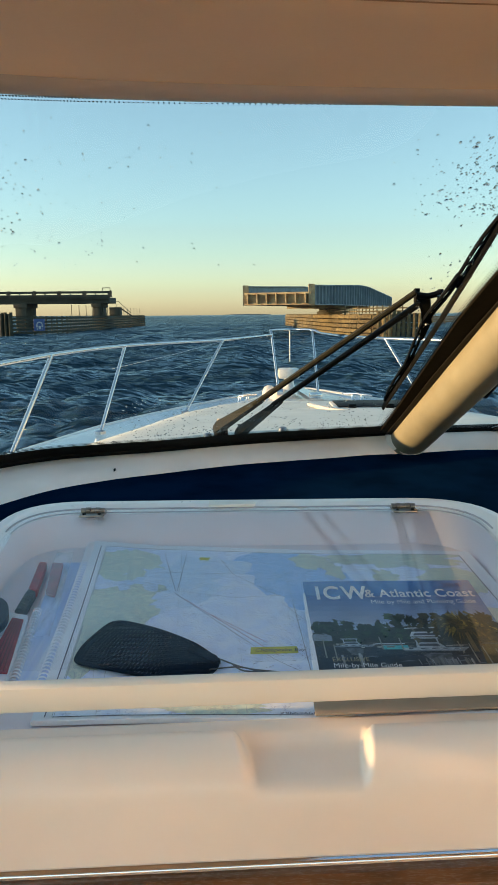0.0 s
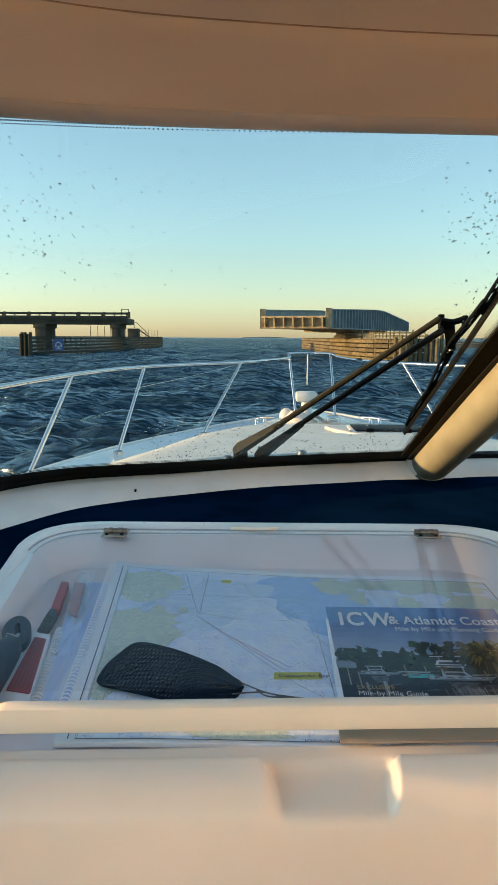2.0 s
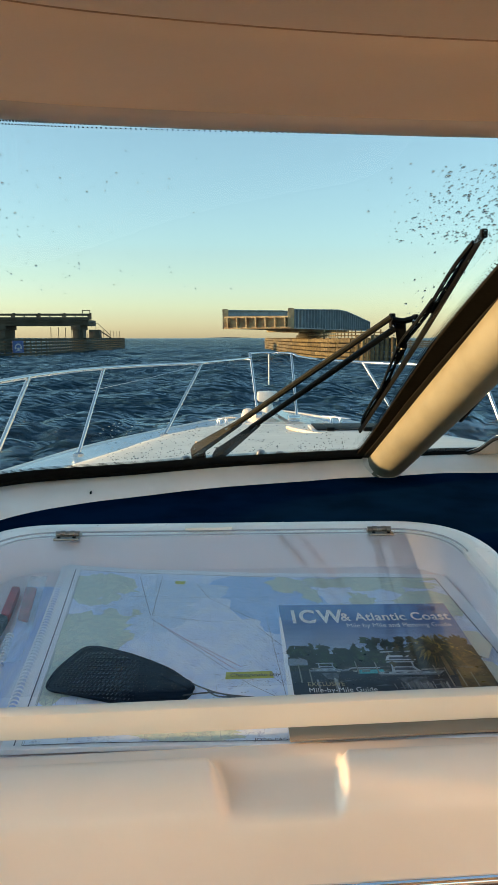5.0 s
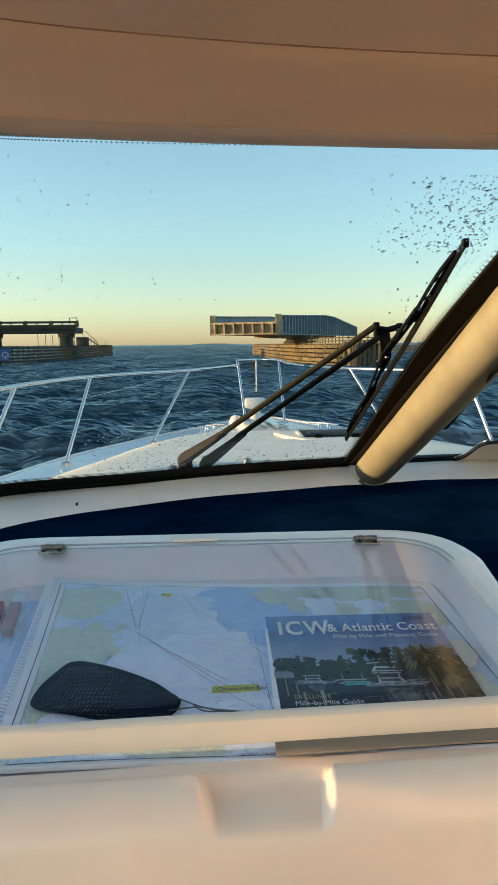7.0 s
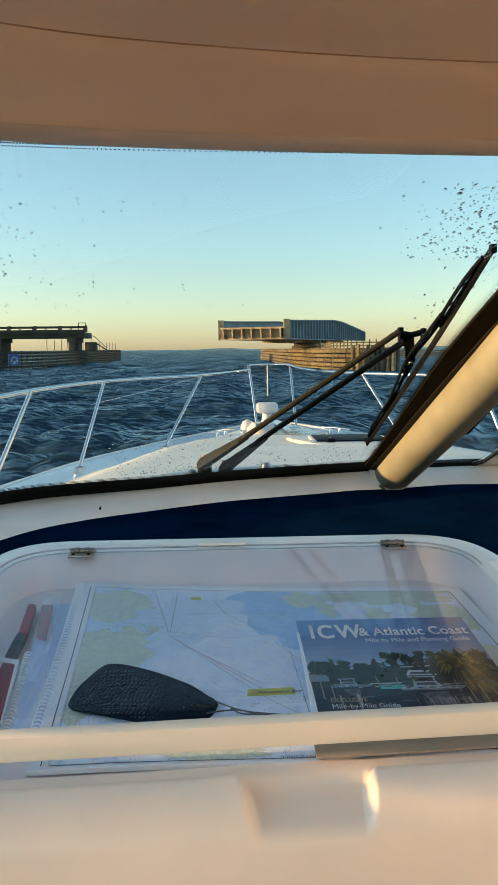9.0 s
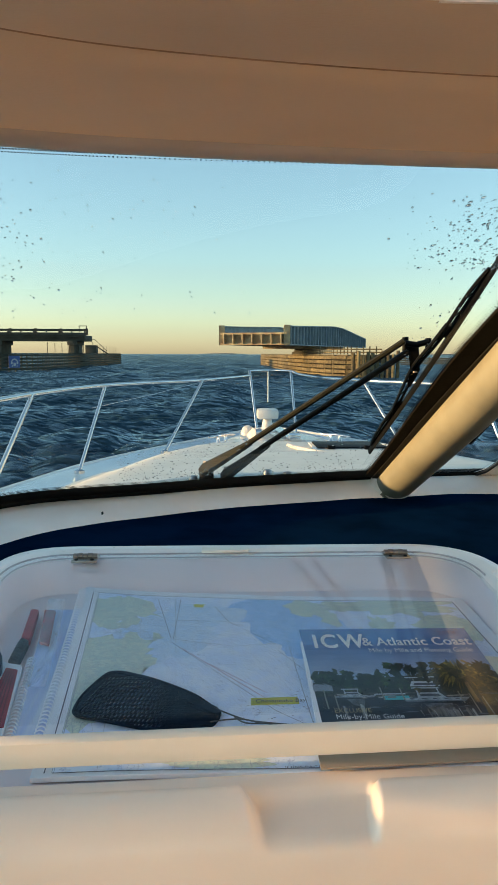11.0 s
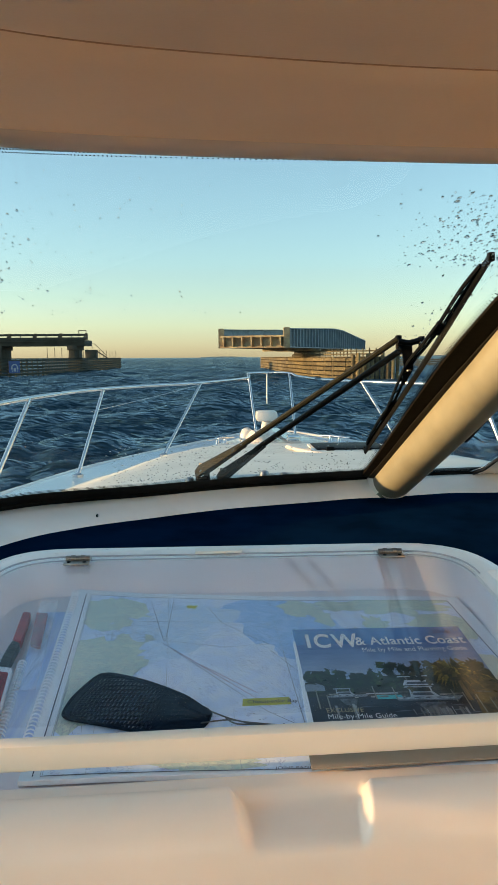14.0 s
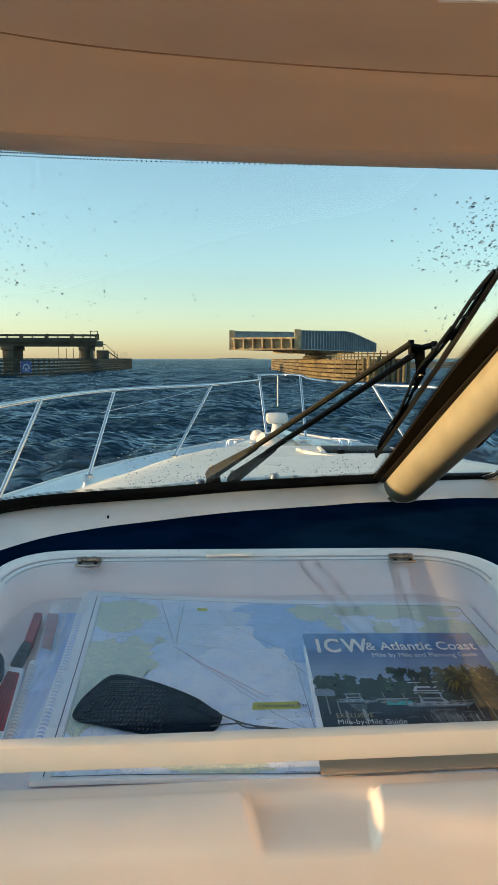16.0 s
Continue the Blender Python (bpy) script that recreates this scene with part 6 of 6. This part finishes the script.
panel = slab(SC, 1.1, 0.65, 2.25, 0.35, 0.06, M_SIGN, "panel", sign)
bm = bmesh.new()
for k in range(9):
    a0, a1 = math.pi * k / 9, math.pi * (k + 1) / 9
    pts = [(r * math.cos(a) * 1.35, 1.35 + r * math.sin(a) * 1.0) for a, r in ((a0, 0.52), (a1, 0.52), (a1, 0.36), (a0, 0.36))]
    bm.faces.new([bm.verts.new((SC[0] + d.x * s + d.y * 0.43, SC[1] + d.y * s - d.x * 0.43, z)) for s, z in pts])
for s0, s1, z0, z1 in ((-0.75, -0.4, 1.12, 1.40), (0.4, 0.75, 1.12, 1.40), (-0.22, 0.22, 0.85, 1.30), (-0.55, -0.43, 0.75, 1.0), (0.43, 0.55, 0.75, 1.0)):
    bm.faces.new([bm.verts.new((SC[0] + d.x * s + d.y * 0.43, SC[1] + d.y * s - d.x * 0.43, z)) for s, z in ((s0, z0), (s1, z0), (s1, z1), (s0, z1))])
part("symbol", bm, M_SIGNWHITE, panel, "white symbol", smooth=False)

# fixed approach span
fixed = thing("approach_bridge", (-40, 136, 0), "fixed concrete and steel bridge approach on piers", "bridge")
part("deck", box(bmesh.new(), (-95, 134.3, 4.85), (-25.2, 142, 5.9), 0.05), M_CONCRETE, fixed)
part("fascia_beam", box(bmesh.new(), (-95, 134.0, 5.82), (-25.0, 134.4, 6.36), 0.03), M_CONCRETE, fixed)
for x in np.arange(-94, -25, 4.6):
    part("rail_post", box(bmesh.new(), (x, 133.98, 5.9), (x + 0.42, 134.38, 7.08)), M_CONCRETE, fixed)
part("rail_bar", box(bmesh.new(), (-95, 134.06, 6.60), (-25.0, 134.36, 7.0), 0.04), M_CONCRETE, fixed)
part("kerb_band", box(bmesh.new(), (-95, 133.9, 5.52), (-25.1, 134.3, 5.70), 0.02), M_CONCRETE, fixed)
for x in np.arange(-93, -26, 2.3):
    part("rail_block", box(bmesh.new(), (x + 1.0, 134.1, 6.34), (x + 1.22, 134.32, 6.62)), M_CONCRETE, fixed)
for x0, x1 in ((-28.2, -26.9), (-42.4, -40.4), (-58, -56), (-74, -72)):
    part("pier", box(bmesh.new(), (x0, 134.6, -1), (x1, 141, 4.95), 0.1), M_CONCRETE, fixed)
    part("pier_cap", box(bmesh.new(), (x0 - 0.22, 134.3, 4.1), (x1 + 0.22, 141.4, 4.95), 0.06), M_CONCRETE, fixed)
part("machine_house", box(bmesh.new(), (-25.2, 134.6, 2.6), (-23.3, 137, 4.1), 0.05), M_CONCRETE, fixed)
for x in (-26.2, -24.9):
    part("gate_post", box(bmesh.new(), (x, 134.1, 6.0), (x + 0.12, 134.22, 7.6)), M_CONCRETE, fixed)
part("gate_bar", box(bmesh.new(), (-26.2, 134.1, 7.5), (-24.8, 134.22, 7.62)), M_CONCRETE, fixed)
for k in range(5):
    part("stair_rail", beam(bmesh.new(), (-24.6 + 0.75 * k, 134.3, 4.6 - 0.42 * k), (-24.6 + 0.75 * k, 134.3, 5.3 - 0.62 * k), 0.08, 0.08), M_CONCRETE, fixed, smooth=False)
part("stair_rail", beam(bmesh.new(), (-25, 134.3, 5.2), (-23.4, 134.3, 5.15), 0.09, 0.09), M_CONCRETE, fixed, smooth=False)
part("stair_rail", beam(bmesh.new(), (-23.4, 134.3, 5.15), (-21.2, 134.3, 3.0), 0.09, 0.09), M_CONCRETE, fixed, smooth=False)
part("stair_string", beam(bmesh.new(), (-23.4, 134.3, 4.1), (-21.0, 134.3, 2.5), 0.1, 0.2), M_CONCRETE, fixed, smooth=False)

# the opening span, swung away from the channel
PB, PC = Vector((7.9, 90.0)), Vector((24.9, 128.0))
LN = (PC - PB).length
ux = (PC - PB).normalized()
uy = Vector((-ux.y, ux.x))
WD = 8.7


def at(s, w, z):
    p = PB + ux * s + uy * w
    return (p.x, p.y, z)


def top_z(s):
    return float(np.interp(s / LN, [0, 0.12, 0.5, 0.62, 1.0], [6.12, 6.25, 6.75, 6.65, 5.35]))


swing = thing("swing_bridge", (*(PB + ux * LN / 2 + uy * WD / 2), 0), "blue-grey steel girder swing bridge standing open", "bridge")
for w, lab in ((0.0, "ribbed blue-grey steel girder"), (WD, "ribbed blue-grey steel girder")):
    sgn = -1 if w == 0 else 1
    bm = bmesh.new()
    ss = np.linspace(0, LN, 40)
    sheet([[at(s, w, 3.75), at(s, w, top_z(s))] for s in ss], bm=bm)
    sheet([[at(s, w + 0.12, 3.75), at(s, w + 0.12, top_z(s))] for s in ss], bm=bm)
    g = part("girder", bm, M_GIRDER, swing, lab, smooth=False)
    bm = bmesh.new()
    sheet([[at(s, w - 0.3, top_z(s)), at(s, w + 0.4, top_z(s))] for s in ss], 0.12, bm=bm)
    sheet([[at(s, w - 0.3, 3.85), at(s, w + 0.4, 3.85)] for s in ss], 0.12, bm=bm)
    part("flange", bm, M_GIRDER, g, smooth=False)
    for s in np.arange(0.6, LN, 1.32):
        bm = bmesh.new()
        a, b = at(s, w + sgn * 0.02, 3.8), at(s, w + sgn * 0.30, 3.8)
        sheet([[a, (a[0], a[1], top_z(s) - 0.05)], [b, (b[0], b[1], top_z(s) - 0.05)]], bm=bm)
        c = at(s + 0.14, w + sgn * 0.30, 3.8)
        sheet([[b, (b[0], b[1], top_z(s) - 0.05)], [c, (c[0], c[1], top_z(s) - 0.05)]], bm=bm)
        part("stiffener", bm, M_GIRDER, g, smooth=False)
bm = bmesh.new()
sheet([[at(s, 0.1, 4.95), at(s, WD, 4.95)] for s in (0.2, LN)], 0.25, bm=bm)
part("roadway", bm, M_CONCRETE, swing)
endb = part("end_beam", sheet([[at(-0.02, w, 3.85), at(-0.02, w, 5.25)] for w in (0.0, WD)]), M_RUST, swing, "faded cream end floor beam", smooth=False)
for z in (3.85, 5.15):
    part("beam_flange", beam(bmesh.new(), at(-0.25, -0.1, z), at(-0.25, WD + 0.1, z), 0.45, 0.24), M_RUST, endb, smooth=False)
for k in range(7):
    w = 0.5 + (WD - 1.0) * k / 6
    bm = bmesh.new()
    a, b, c, e = at(-0.03, w, 3.9), at(-0.75, w - 0.05, 3.9), at(-0.75, w, 5.1), at(-0.03, w, 5.1)
    bm.faces.new([bm.verts.new(p) for p in (a, b, c, e)])
    a2, b2, c2, e2 = at(-0.03, w + 0.16, 3.9), at(-0.75, w + 0.12, 3.9), at(-0.75, w + 0.16, 5.1), at(-0.03, w + 0.16, 5.1)
    bm.faces.new([bm.verts.new(p) for p in (a2, b2, c2, e2)])
    bm.faces.new([bm.verts.new(p) for p in (b, b2, c2, c)])
    part("bracket", bm, M_RUST, endb, smooth=False)
for w in (-0.35, WD - 0.25):
    part("end_post", beam(bmesh.new(), at(-0.15, w + 0.3, 3.7), at(-0.15, w + 0.3, 6.2), 0.75, 0.5), M_RUST, swing, "faded cream end post", smooth=False)
for s in (0.35, 0.5, 0.65):
    part("cross_beam", beam(bmesh.new(), at(LN * s, 0, 3.6), at(LN * s, WD, 3.6), 0.5, 0.45), M_RUST, swing, smooth=False)
piv = PB + ux * LN * 0.5 + uy * WD * 0.5
part("pivot_drum", tube(bmesh.new(), [(piv.x, piv.y, -1), (piv.x, piv.y, 2.9), (piv.x, piv.y, 3.0), (piv.x, piv.y, 3.6)], 4, 28, radii=[1.9, 1.9, 1.6, 1.5]), M_CONCRETE, swing, "round concrete pivot pier")

SW_P = [(9.2, 172), (9.6, 132), (10.0, 112), (10.4, 103), (11.1, 91.4), (12.4, 84.0), (14.5, 80.6), (17.9, 79.9)]
sf = fender("timber_fender", "sunlit weathered timber fender wall round the swing bridge pier", SW_P, 2.5, 5, 0.38, M_WOOD, 2.4, low=-0.1)
part("walkway", sheet([[(p[0] + 0.1, p[1] + 0.3, 2.57), (p[0] + 2.2, p[1] + 1.4, 2.57)] for p in SW_P], 0.1), M_WOOD, sf, "plank walkway on the fender")
piles(sf, [(14.3 + 0.55 * k, 79.7 - 0.25 * math.sin(k), 2.75 + 0.3 * math.sin(k * 2.3)) for k in range(10)], 2.8, M_WOOD, 0.22)
# dark planks added behind the wall to paint the shade in its gaps
for a, b in zip(SW_P, SW_P[1:]):
    for z in (0.2, 0.75, 1.3, 1.85, 2.3):
        part("inner_plank", beam(bmesh.new(), (a[0] + 1.3, a[1] + 0.9, z), (b[0] + 1.3, b[1] + 0.9, z), 0.12, 0.46), M_SHADEWOOD, sf, "inner planking added dark for the shade behind the gaps", smooth=False)
hr = [(11.4, 104), (12.2, 95), (13.2, 88), (15.0, 84), (18.2, 82.8)]
for p in along(hr, 0.75):
    part("rail_picket", box(bmesh.new(), (p.x - 0.06, p.y - 0.06, 2.6), (p.x + 0.06, p.y + 0.06, 3.25 + 0.3 * (p.y < 90))), M_WOOD, sf, smooth=False)
for a, b in zip(hr, hr[1:]):
    for z in (2.85, 3.2):
        part("hand_rail", beam(bmesh.new(), (*a, z), (*b, z), 0.1, 0.14), M_WOOD, sf, smooth=False)
inner = fender("timber_fender", "inner timber guard fence below the swing bridge", [(13.0, 128), (13.0, 112), (14.6, 104)], 3.45, 2, 0.2, M_WOOD, 2.2, low=2.6)
fender("timber_fender", "far timber fender wall beyond the windscreen pillar", [(44, 186), (58, 180), (78, 185)], 1.9, 4, 0.36, M_SHADEWOOD, 3.0)
